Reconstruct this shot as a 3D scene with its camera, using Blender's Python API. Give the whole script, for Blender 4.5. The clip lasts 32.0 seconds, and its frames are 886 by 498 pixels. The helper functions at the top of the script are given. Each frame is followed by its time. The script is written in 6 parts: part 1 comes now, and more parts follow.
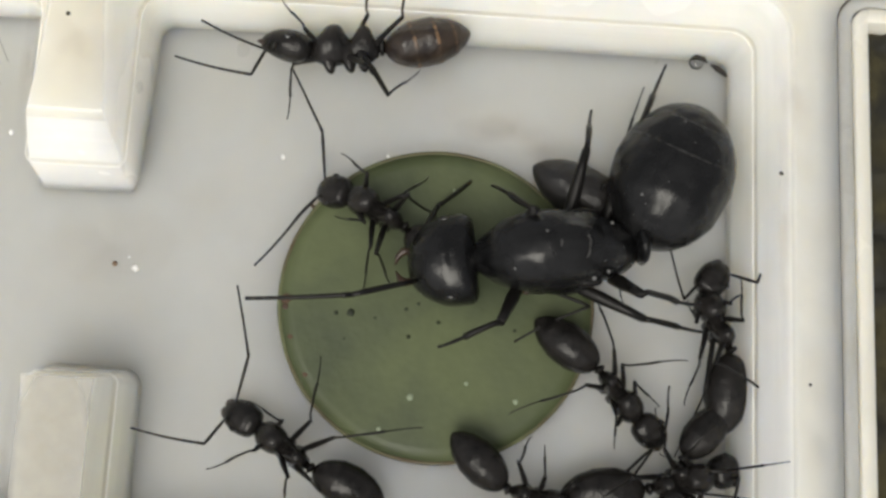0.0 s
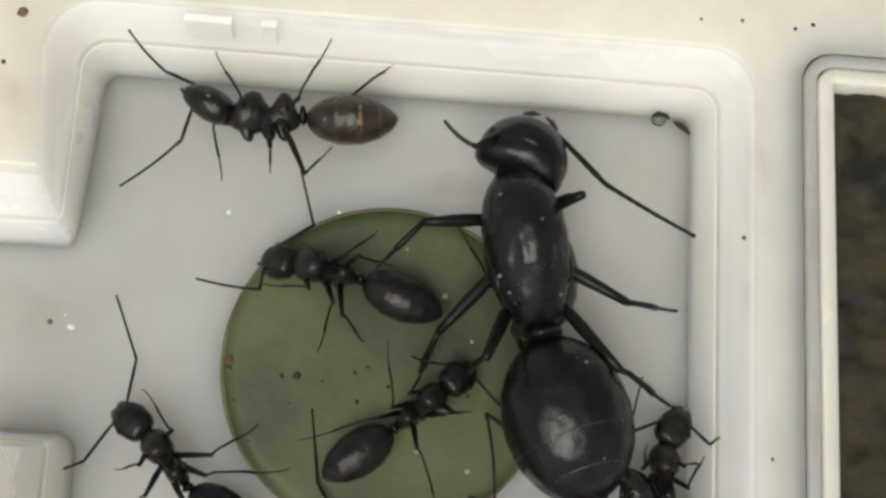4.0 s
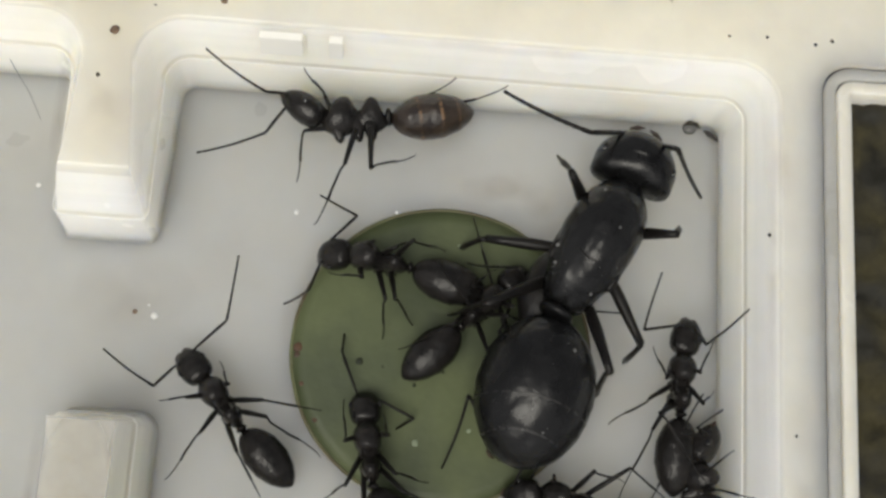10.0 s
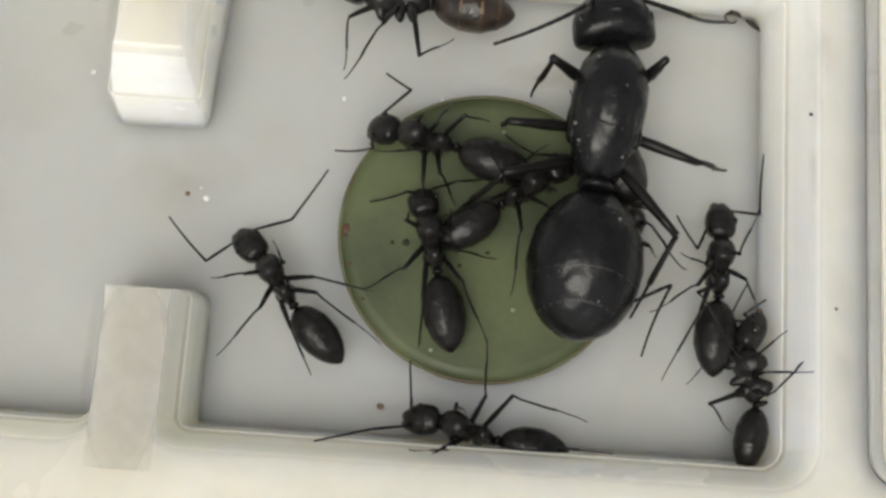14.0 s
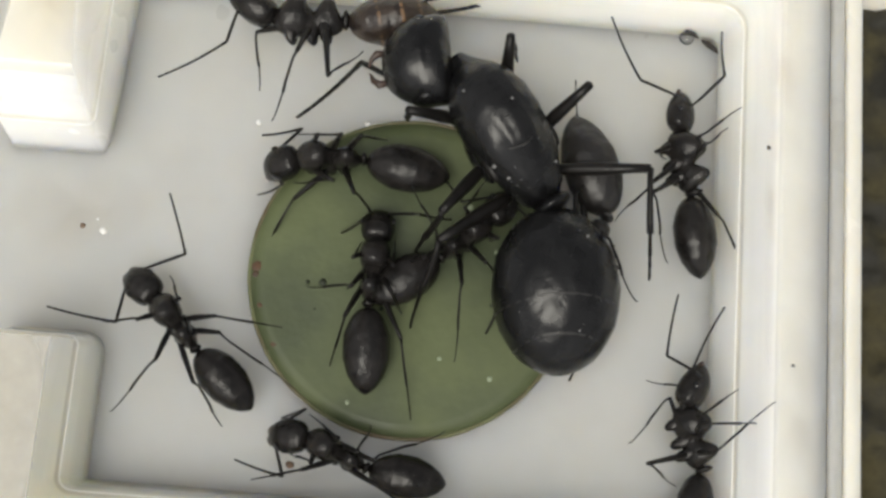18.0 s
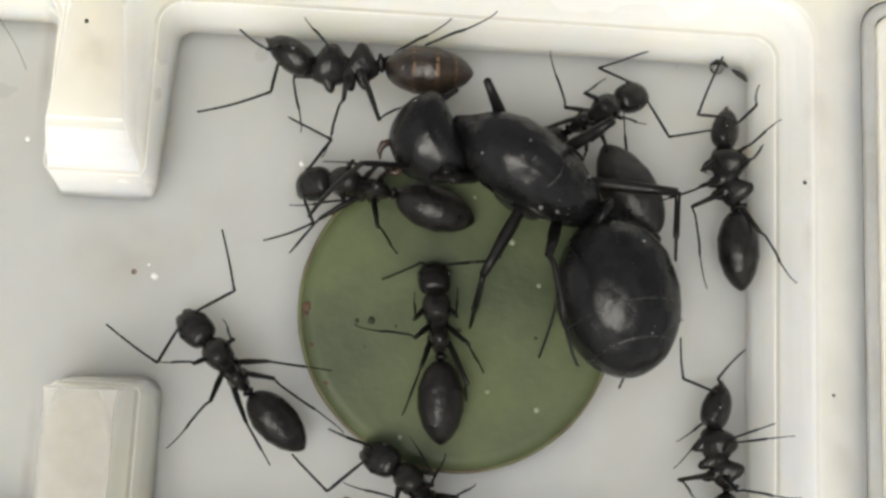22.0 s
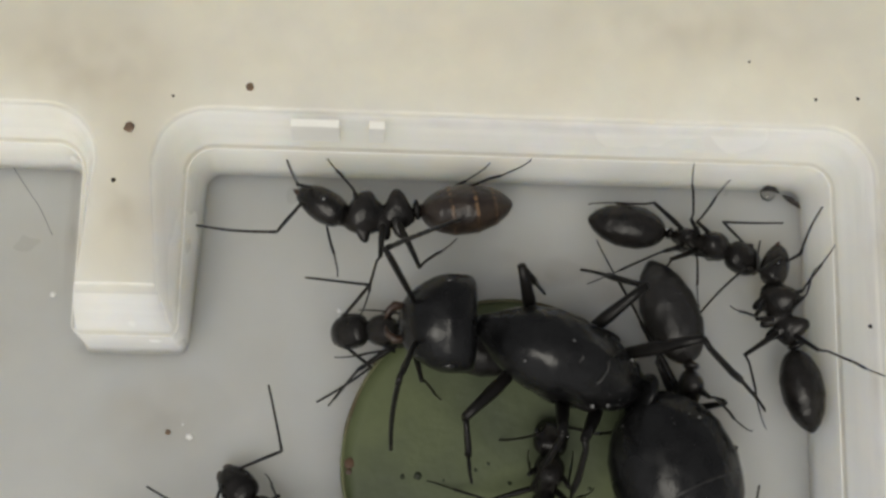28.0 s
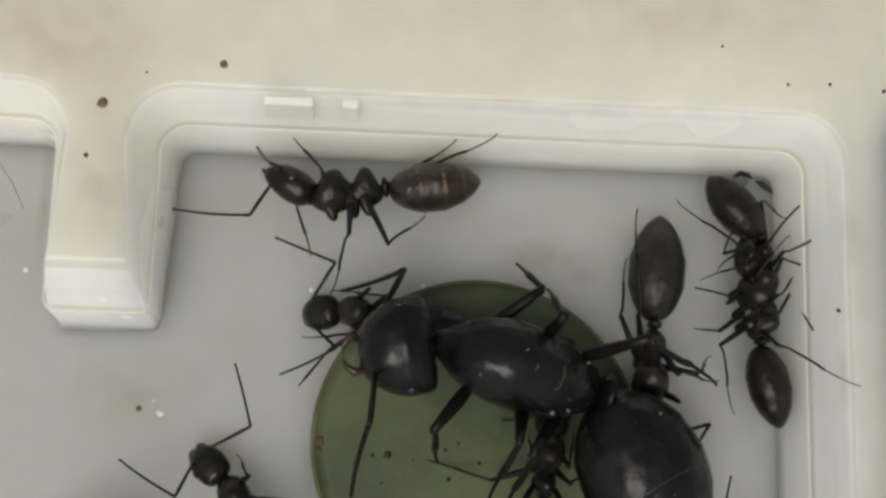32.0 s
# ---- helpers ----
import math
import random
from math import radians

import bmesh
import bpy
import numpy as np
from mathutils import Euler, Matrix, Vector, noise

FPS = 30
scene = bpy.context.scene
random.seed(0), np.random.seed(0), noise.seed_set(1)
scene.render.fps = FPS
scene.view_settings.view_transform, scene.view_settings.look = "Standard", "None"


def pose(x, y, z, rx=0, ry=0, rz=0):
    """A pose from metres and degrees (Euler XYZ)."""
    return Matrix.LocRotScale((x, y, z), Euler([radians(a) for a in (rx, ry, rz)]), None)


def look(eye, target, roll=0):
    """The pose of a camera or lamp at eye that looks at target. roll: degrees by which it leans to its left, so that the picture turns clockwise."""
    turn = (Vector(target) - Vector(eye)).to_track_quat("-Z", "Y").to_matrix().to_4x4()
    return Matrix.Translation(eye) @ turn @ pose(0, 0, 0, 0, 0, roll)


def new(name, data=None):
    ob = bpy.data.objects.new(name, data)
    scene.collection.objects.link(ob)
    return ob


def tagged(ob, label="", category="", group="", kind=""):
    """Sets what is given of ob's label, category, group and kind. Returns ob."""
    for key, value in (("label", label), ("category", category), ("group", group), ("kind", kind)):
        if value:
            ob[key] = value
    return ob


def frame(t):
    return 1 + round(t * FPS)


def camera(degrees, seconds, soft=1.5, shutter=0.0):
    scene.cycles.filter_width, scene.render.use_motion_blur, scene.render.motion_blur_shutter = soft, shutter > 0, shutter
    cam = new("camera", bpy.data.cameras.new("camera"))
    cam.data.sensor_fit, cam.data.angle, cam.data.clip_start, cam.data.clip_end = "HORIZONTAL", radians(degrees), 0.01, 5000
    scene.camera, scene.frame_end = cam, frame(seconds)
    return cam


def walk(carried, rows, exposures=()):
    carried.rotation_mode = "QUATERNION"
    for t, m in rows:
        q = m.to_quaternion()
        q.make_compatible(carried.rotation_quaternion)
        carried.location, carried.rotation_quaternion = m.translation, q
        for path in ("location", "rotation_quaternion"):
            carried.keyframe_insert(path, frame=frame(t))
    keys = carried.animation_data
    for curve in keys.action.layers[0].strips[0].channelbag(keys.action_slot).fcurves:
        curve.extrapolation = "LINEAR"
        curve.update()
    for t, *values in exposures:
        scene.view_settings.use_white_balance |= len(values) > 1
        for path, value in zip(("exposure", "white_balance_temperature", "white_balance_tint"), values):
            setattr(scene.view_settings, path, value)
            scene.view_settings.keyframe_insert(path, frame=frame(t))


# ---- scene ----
import collections

MM = 0.001
TURN = -2.9          # the tray lies turned by this much


def mm(x, y, z, rx=0, ry=0, rz=0):
    """A pose from millimetres and degrees."""
    return pose(x * MM, y * MM, z * MM, rx, ry, rz)


# ---- camera ----
cam = camera(40.3, 32.0, soft=2.9)
walk(cam, [
    (0, mm(-1.44, -8.35, 54.07, 11.42, -2.54, -0.04)),
    (0.5, mm(-1.92, -7.61, 54.08, 11.61, -2.81, 0.09)),
    (1, mm(-1.90, -7.13, 53.99, 11.68, -3.03, 0.19)),
    (1.5, mm(-1.85, -6.79, 53.80, 12.09, -2.89, 0.63)),
    (2, mm(-0.97, -5.98, 53.70, 12.49, -2.73, 0.89)),
    (2.5, mm(-0.62, -5.84, 51.75, 12.60, -2.84, 1.17)),
    (4.5, mm(-0.38, -7.17, 52.64, 12.61, -4.14, 0.09)),
    (5, mm(-1.34, -8.21, 53.03, 12.79, -4.19, -0.02)),
    (5.5, mm(-1.51, -8.85, 54.11, 12.48, -4.04, -0.08)),
    (6, mm(-1.88, -10.16, 54.18, 12.26, -3.90, -0.27)),
    (6.5, mm(-1.36, -12.89, 54.28, 11.82, -3.47, -0.95)),
    (7, mm(-0.82, -13.76, 53.36, 11.51, -3.24, -0.03)),
    (7.5, mm(-1.20, -13.87, 53.55, 11.36, -3.29, 0.11)),
    (8, mm(-1.45, -13.53, 53.40, 11.41, -3.30, -0.08)),
    (8.5, mm(-1.20, -12.72, 54.36, 11.65, -3.48, -0.12)),
    (9, mm(-2.09, -12.25, 54.51, 12.13, -3.68, 0.09)),
    (9.5, mm(-2.47, -11.64, 55.69, 12.62, -3.77, 0.04)),
    (10, mm(-2.39, -8.58, 56.85, 13.55, -3.26, 0.61)),
    (10.5, mm(-3.09, -7.02, 55.99, 14.25, -2.99, 0.32)),
    (11, mm(-2.43, -7.48, 55.95, 14.36, -2.67, 0.64)),
    (11.5, mm(-2.33, -8.43, 55.30, 13.84, -2.74, 0.36)),
    (12, mm(-1.70, -10.08, 55.86, 12.83, -2.40, 0.58)),
    (12.5, mm(-2.40, -11.38, 55.58, 12.70, -2.45, 0.53)),
    (13, mm(-2.44, -10.01, 55.85, 12.50, -2.14, 0.72)),
    (13.5, mm(-3.77, -11.46, 55.83, 12.44, -1.97, 1.03)),
    (14, mm(-2.97, -13.05, 57.04, 12.23, -1.80, 1.02)),
    (14.5, mm(-3.53, -10.43, 56.20, 12.89, -1.82, 1.37)),
    (16.5, mm(-2.45, -7.44, 53.76, 12.92, -1.91, 1.63)),
    (17, mm(-1.46, -8.96, 52.85, 12.79, -1.74, 1.37)),
    (17.5, mm(0.88, -10.57, 52.22, 12.49, -1.64, 1.64)),
    (18, mm(0.44, -10.21, 52.15, 12.40, -2.10, 1.63)),
    (18.5, mm(0.15, -9.94, 52.71, 11.97, -2.00, 1.76)),
    (19, mm(-0.30, -9.73, 52.99, 11.53, -2.09, 1.77)),
    (19.5, mm(0.17, -10.23, 53.32, 10.81, -2.03, 1.71)),
    (20, mm(-2.03, -9.24, 53.58, 10.15, -2.35, 1.43)),
    (20.5, mm(-1.61, -7.25, 54.93, 10.87, -2.00, 1.66)),
    (21, mm(-0.90, -7.95, 54.33, 10.58, -2.27, 1.72)),
    (21.5, mm(-1.79, -7.16, 54.04, 10.49, -2.59, 1.73)),
    (22, mm(-2.74, -6.76, 54.10, 10.13, -2.91, -0.16)),
    (22.5, mm(-2.12, -4.77, 54.12, 9.25, -2.65, -1.02)),
    (23, mm(-2.24, -3.74, 53.61, 8.65, -2.46, -0.94)),
    (23.5, mm(-2.50, -3.90, 53.62, 8.66, -2.78, -1.50)),
    (24, mm(-2.94, -3.89, 53.26, 8.59, -2.51, -1.64)),
    (24.5, mm(-3.80, -4.04, 53.41, 9.34, -2.58, -2.29)),
    (25, mm(-4.08, -3.48, 52.96, 10.11, -2.36, -2.20)),
    (25.5, mm(-3.65, -3.95, 52.74, 10.31, -2.15, -2.43)),
    (26, mm(-4.05, -1.58, 53.38, 10.55, -2.06, -2.02)),
    (26.5, mm(-3.95, -1.14, 53.70, 10.70, -2.20, -1.72)),
    (28.5, mm(-4.72, -0.19, 52.59, 10.54, -2.90, -1.83)),
    (29, mm(-4.11, -0.57, 53.27, 10.42, -3.12, -1.46)),
    (29.5, mm(-4.23, -0.43, 53.39, 10.33, -3.23, -1.39)),
    (30, mm(-3.78, -0.87, 53.27, 10.24, -3.32, -1.51)),
    (30.5, mm(-4.19, -1.00, 53.36, 10.11, -3.11, -1.47)),
    (31, mm(-3.98, -1.05, 53.19, 10.41, -3.25, -1.19)),
    (31.5, mm(-4.05, -0.62, 53.43, 10.51, -3.23, -0.96)),
    (32, mm(-3.78, -1.00, 52.84, 10.36, -3.21, -1.18)),
], exposures=[(0, 0.02), (1, -0.04), (2, -0.16), (5, -0.02), (6, 0.11), (7, -0.04), (8, -0.12), (9, -0.05), (11, -0.30), (12, 0.02), (13, 0.12), (14, -0.04), (17, 0.10), (18, 0.18), (19, 0.26), (20, 0.18), (24, 0.02), (26, -0.36), (28.5, -0.55), (32, -0.52)])

# ---- light: overcast daylight of a room ----
world = bpy.data.worlds.new("daylight")
scene.world = world
world.use_nodes = True
wn, wl = world.node_tree.nodes, world.node_tree.links
sky = wn.new("ShaderNodeTexSky")
sky.sky_type, sky.sun_disc = "NISHITA", False
sky.sun_elevation, sky.sun_rotation = radians(62), radians(-152)
sky.dust_density, sky.ozone_density, sky.air_density = 4.0, 0.0, 1.0
haze = wn.new("ShaderNodeHueSaturation")       # cloud takes most of the blue out
haze.inputs["Saturation"].default_value = 0.08
wl.new(sky.outputs[0], haze.inputs["Color"])
wl.new(haze.outputs[0], wn["Background"].inputs[0])
wn["Background"].inputs[1].default_value = 0.11
sun = new("sun", bpy.data.lights.new("sun", "SUN"))
sun.data.energy, sun.data.angle, sun.data.color = 1.7, radians(34), (1.0, 0.945, 0.80)
sun.matrix_basis = look((-0.22, -0.42, 0.88), (0, 0, 0))


# ---- materials ----
def material(name, base, rough=0.5, vary=0.15, scale=0.3, bump=0.2, bump_scale=1.0, metal=0.0, second=None,
             spots=0.0, spec=0.5, glow=0.0, lumps=0.0, lump_scale=1.0, streaks=0.0):
    """Principled surface: colour varied at two scales and fine relief; scale in waves per millimetre."""
    m = bpy.data.materials.new(name)
    m.use_nodes = True
    n, k = m.node_tree.nodes, m.node_tree.links
    b = n["Principled BSDF"]
    b.inputs["Roughness"].default_value, b.inputs["Metallic"].default_value = rough, metal
    b.inputs["Specular IOR Level"].default_value = spec
    if glow:      # light that soaks into translucent plastic
        b.inputs["Subsurface Weight"].default_value = 1.0
        b.inputs["Subsurface Radius"].default_value = (1.0, 0.93, 0.80)
        b.inputs["Subsurface Scale"].default_value = glow * MM
        b.inputs["Coat Weight"].default_value, b.inputs["Coat Roughness"].default_value = 0.05, 0.14
        b.inputs["Subsurface Anisotropy"].default_value = 0.75
    co = n.new("ShaderNodeTexCoord")
    big, fine = n.new("ShaderNodeTexNoise"), n.new("ShaderNodeTexNoise")
    for tex, s, d in ((big, scale / MM, 4), (fine, bump_scale / MM, 5)):
        tex.inputs["Scale"].default_value, tex.inputs["Detail"].default_value = s, d
        k.new(co.outputs["Object"], tex.inputs["Vector"])
    ramp = n.new("ShaderNodeValToRGB")
    dark = [c * (1 - vary) for c in base] if second is None else second
    ramp.color_ramp.elements[0].color, ramp.color_ramp.elements[1].color = (*dark, 1), (*base, 1)
    ramp.color_ramp.elements[0].position, ramp.color_ramp.elements[1].position = 0.38, 0.62
    k.new(big.outputs["Fac"], ramp.inputs["Fac"])
    mix = n.new("ShaderNodeMix")
    mix.data_type, mix.blend_type = "RGBA", "MULTIPLY"
    mix.inputs["Factor"].default_value = min(1.0, vary * 2)
    grain = n.new("ShaderNodeMapRange")
    grain.inputs["To Min"].default_value, grain.inputs["To Max"].default_value = 0.6, 1.25
    k.new(fine.outputs["Fac"], grain.inputs["Value"])
    k.new(ramp.outputs["Color"], mix.inputs[6])
    k.new(grain.outputs["Result"], mix.inputs[7])
    out = mix.outputs[2]
    if spots:
        vor = n.new("ShaderNodeTexNoise")
        vor.inputs["Scale"].default_value, vor.inputs["Detail"].default_value = spots / MM, 2
        k.new(co.outputs["Object"], vor.inputs["Vector"])
        cut = n.new("ShaderNodeMapRange")
        cut.inputs["From Min"].default_value, cut.inputs["From Max"].default_value = 0.52, 0.85
        cut.inputs["To Max"].default_value = 0.18
        k.new(vor.outputs["Fac"], cut.inputs["Value"])
        stain = n.new("ShaderNodeMix")
        stain.data_type = "RGBA"
        stain.inputs[7].default_value = (0.42, 0.33, 0.22, 1)
        k.new(cut.outputs["Result"], stain.inputs["Factor"])
        k.new(out, stain.inputs[6])
        out = stain.outputs[2]
    if streaks:     # drawn lines that run along a moulded wall
        long, thin, line, tone = n.new("ShaderNodeMapping"), n.new("ShaderNodeTexNoise"), n.new("ShaderNodeMapRange"), n.new("ShaderNodeMix")
        long.inputs["Scale"].default_value = (120, 120, 2600)
        thin.inputs["Scale"].default_value, thin.inputs["Detail"].default_value = 1.0, 3
        k.new(co.outputs["Object"], long.inputs["Vector"])
        k.new(long.outputs[0], thin.inputs["Vector"])
        line.inputs["From Min"].default_value, line.inputs["From Max"].default_value = 0.42, 0.68
        line.inputs["To Max"].default_value = streaks
        k.new(thin.outputs["Fac"], line.inputs["Value"])
        tone.data_type = "RGBA"
        tone.inputs[7].default_value = (0.40, 0.385, 0.33, 1)
        k.new(line.outputs["Result"], tone.inputs["Factor"])
        k.new(out, tone.inputs[6])
        out = tone.outputs[2]
    gloss = n.new("ShaderNodeMapRange")
    gloss.inputs["From Min"].default_value, gloss.inputs["From Max"].default_value = 0.3, 0.7
    gloss.inputs["To Min"].default_value, gloss.inputs["To Max"].default_value = rough * 0.75, min(1.0, rough * 1.35)
    k.new(big.outputs["Fac"], gloss.inputs["Value"])
    k.new(gloss.outputs["Result"], b.inputs["Roughness"])
    k.new(out, b.inputs["Base Color"])
    bp = n.new("ShaderNodeBump")
    bp.inputs["Strength"].default_value, bp.inputs["Distance"].default_value = bump, 0.05 * MM
    k.new(fine.outputs["Fac"], bp.inputs["Height"])
    k.new(bp.outputs["Normal"], b.inputs["Normal"])
    if lumps:     # broad dents and swellings
        wide, bp2 = n.new("ShaderNodeTexNoise"), n.new("ShaderNodeBump")
        wide.inputs["Scale"].default_value, wide.inputs["Detail"].default_value = lump_scale / MM, 1.2
        k.new(co.outputs["Object"], wide.inputs["Vector"])
        bp2.inputs["Strength"].default_value, bp2.inputs["Distance"].default_value = 1.0, lumps * MM
        k.new(wide.outputs["Fac"], bp2.inputs["Height"])
        k.new(bp.outputs["Normal"], bp2.inputs["Normal"])
        k.new(bp2.outputs["Normal"], b.inputs["Normal"])
    return m


FLOOR = material("white_plastic_floor", (0.575, 0.567, 0.522), 0.34, 0.05, 0.12, 0.15, 0.8, spots=0.16, spec=0.7, glow=9.0)
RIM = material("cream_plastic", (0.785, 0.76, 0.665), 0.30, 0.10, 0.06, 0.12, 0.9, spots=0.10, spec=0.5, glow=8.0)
FRAME = material("insert_plastic", (0.72, 0.70, 0.63), 0.22, 0.05, 0.2, 0.1, 1.5, glow=1.0)
# near white, to paint the glints of the ledge and the pads
GLINT = material("white_glint", (0.93, 0.92, 0.87), 0.12, 0.04, 0.3, 0.1, 1.5)
PANEL = material("greyish_plastic", (0.60, 0.58, 0.515), 0.3, 0.12, 0.25, 0.15, 1.2, spots=0.3, spec=0.25, glow=3.0)
SEAL = material("dark_seal", (0.10, 0.09, 0.10), 0.6, 0.4, 0.8, 0.3, 2.0)
# the rim's plastic made paler: light glowing through the walls is put into the colour
WALL = material("streaked_plastic_lightened", (0.98, 0.95, 0.83), 0.22, 0.05, 0.06, 0.12, 0.9, spec=0.5, glow=5.0, streaks=0.05)
DISC = material("green_sponge", (0.094, 0.114, 0.049), 0.55, 0.16, 0.15, 0.5, 2.2, second=(0.043, 0.057, 0.024))
DISC_EDGE = material("green_sponge_rim", (0.125, 0.14, 0.065), 0.6, 0.2, 0.35, 0.4, 3.0, second=(0.085, 0.062, 0.032))
PIT = material("pit_dark", (0.018, 0.026, 0.010), 0.8, 0.3, 2, 0.3, 3)
PALE = material("pale_fleck", (0.30, 0.36, 0.24), 0.5, 0.2, 2, 0.3, 3)
STAIN = material("brown_stain", (0.10, 0.05, 0.025), 0.6, 0.5, 1.2, 0.4, 4)
MOSS = material("dark_moss", (0.048, 0.041, 0.017), 0.9, 0.6, 0.5, 0.9, 3.0, second=(0.011, 0.010, 0.005))
DIRT = material("brown_dirt", (0.25, 0.165, 0.11), 0.85, 0.5, 3, 0.6, 8)
SOOT = material("dark_dirt", (0.03, 0.025, 0.022), 0.7, 0.5, 3, 0.6, 8)
BLACK = material("black_chitin", (0.008, 0.0075, 0.0072), 0.20, 0.45, 1.3, 0.45, 9.0, second=(0.019, 0.017, 0.016), spec=0.24, lumps=0.09, lump_scale=1.6)
QUEEN = material("queen_chitin", (0.0048, 0.0048, 0.0052), 0.24, 0.5, 0.7, 0.28, 6.5, second=(0.0115, 0.0115, 0.0120), spec=0.28, lumps=0.2, lump_scale=0.8)
LIMB = material("limb_chitin", (0.010, 0.009, 0.0085), 0.34, 0.4, 1.5, 0.3, 9.0, spec=0.22)
BAND = material("hair_band", (0.085, 0.074, 0.060), 0.3, 0.4, 2.5, 0.5, 12.0)
PLATE = material("plate_edge", (0.016, 0.015, 0.014), 0.35, 0.4, 0.5, 0.5, 6.0, second=(0.010, 0.0095, 0.009))
BROWN = material("brown_chitin", (0.036, 0.0235, 0.0155), 0.34, 0.5, 1.1, 0.35, 9.0, second=(0.014, 0.010, 0.009), lumps=0.10, lump_scale=2.0)
AMBER = material("amber_membrane", (0.16, 0.092, 0.045), 0.4, 0.4, 1.3, 0.3, 9.0, second=(0.020, 0.012, 0.008))
EYE = material("dull_eye", (0.012, 0.012, 0.013), 0.18, 0.2, 3, 0.1, 12)
JAW = material("reddish_mandible", (0.045, 0.022, 0.012), 0.35, 0.4, 3, 0.3, 10)
DUST = material("pale_dust", (0.24, 0.24, 0.235), 0.6, 0.3, 3, 0.4, 9)
SOOTY = material("sooty_chitin", (0.014, 0.0122, 0.0115), 0.38, 0.5, 1.2, 0.4, 9.0, second=(0.013, 0.012, 0.012), lumps=0.12, lump_scale=1.6)
TABLE = material("table_top", (0.90, 0.88, 0.82), 0.6, 0.05, 0.01, 0.2, 0.2)
GRAIN = material("pale_grain", (0.85, 0.85, 0.83), 0.2, 0.1, 3, 0.2, 8)
WATER = bpy.data.materials.new("water")
WATER.use_nodes = True
_w = WATER.node_tree.nodes["Principled BSDF"]
_w.inputs["Transmission Weight"].default_value, _w.inputs["Roughness"].default_value = 1.0, 0.02
_w.inputs["IOR"].default_value = 1.33


# ---- mesh helpers (millimetres) ----
def finish(name, bm, mat, smooth=True):
    bmesh.ops.recalc_face_normals(bm, faces=bm.faces)
    for v in bm.verts:
        v.co *= MM
    for f in bm.faces:
        f.smooth = smooth
    me = bpy.data.meshes.new(name)
    bm.to_mesh(me)
    bm.free()
    me.materials.append(mat)
    return me


def part(name, bm, mat, parent, label="", smooth=True):
    """One mesh object under a thing or a part."""
    ob = new(name, finish(name, bm, mat, smooth))
    ob.parent = parent
    return tagged(ob, label) if label else ob


def thing(name, bm, mat, m, label, category, group="", kind="", smooth=True):
    ob = new(name, finish(name, bm, mat, smooth))
    ob.matrix_basis = m
    return tagged(ob, label, category, group, kind)


def dense(rings, k=3):
    """More rings between the given ones, along a smooth curve."""
    out, m = [], len(rings)
    for i in range(m - 1):
        a, b, c, d = rings[max(i - 1, 0)], rings[i], rings[i + 1], rings[min(i + 2, m - 1)]
        for j in range(k):
            u = j / k
            row = [0.5 * (2 * q + (r - p) * u + (2 * p - 5 * q + 4 * r - e) * u * u + (3 * q - p - 3 * r + e) * u ** 3) for p, q, r, e in zip(a, b, c, d)]
            out.append((row[0], max(row[1], 0.02), max(row[2], 0.02), row[3]))
    return out + [rings[-1]]


def loft(bm, rings, n=18, flat=2.2):
    """Closed body along x: rings of (x, half width, half height, middle height)."""
    if len(rings) < 10:
        rings, n = dense(rings), int(n * 1.6)
    last, first = None, None
    for x, hy, hz, cz in rings:
        ring = []
        for i in range(n):
            a = 2 * math.pi * i / n
            c, s = math.cos(a), math.sin(a)
            ring.append(bm.verts.new((x, hy * math.copysign(abs(c) ** (2 / flat), c), cz + hz * math.copysign(abs(s) ** (2 / flat), s))))
        if last:
            for i in range(n):
                bm.faces.new((last[i], last[(i + 1) % n], ring[(i + 1) % n], ring[i]))
        else:
            first = ring
        last = ring
    bm.faces.new(first[::-1])
    bm.faces.new(last)
    return bm


def egg(bm, x0, x1, hy, hz, cz=0.0, fat=0.5, n=18, steps=10, tail=1.0):
    """A rounded body from x0 to x1, widest at the share fat of its length."""
    rings = []
    for i in range(steps + 1):
        u = 0.5 - 0.5 * math.cos(math.pi * (0.035 + 0.93 * i / steps))
        r = math.sqrt(max(0.0, 1 - ((fat - u) / fat) ** 2)) if u < fat else max(0.0, 1 - ((u - fat) / (1 - fat)) ** 2) ** (0.5 * tail)
        rings.append((x0 + (x1 - x0) * u, max(hy * r, 0.02), max(hz * r, 0.02), cz))
    return loft(bm, rings, n)


def tube(bm, path, n=8):
    """A round limb through points (x, y, z, radius)."""
    last, first = None, None
    pts = [Vector(p[:3]) for p in path]
    for i, p in enumerate(path):
        way = (pts[min(i + 1, len(pts) - 1)] - pts[max(i - 1, 0)]).normalized()
        side = way.cross(Vector((0, 1, 0.01))).normalized()
        up = side.cross(way)
        ring = [bm.verts.new(pts[i] + p[3] * (math.cos(2 * math.pi * j / n) * side + math.sin(2 * math.pi * j / n) * up)) for j in range(n)]
        if last:
            for j in range(n):
                bm.faces.new((last[j], last[(j + 1) % n], ring[(j + 1) % n], ring[j]))
        else:
            first = ring
        last = ring
    bm.faces.new(first[::-1])
    bm.faces.new(last)
    return bm


def blob(bm, x, y, z, r, flat=0.4, seed=0, n=2):
    """A small uneven lump."""
    got = bmesh.ops.create_icosphere(bm, subdivisions=n, radius=r)["verts"]
    for v in got:
        k = 1 + 0.35 * noise.noise(v.co * (1.3 / r) + Vector((seed * 7.1, seed, 0)))
        v.co = Vector((v.co.x * k + x, v.co.y * k + y, v.co.z * k * flat + z))
    return bm


# ---- the tray ----
RIM_Z = 4.9


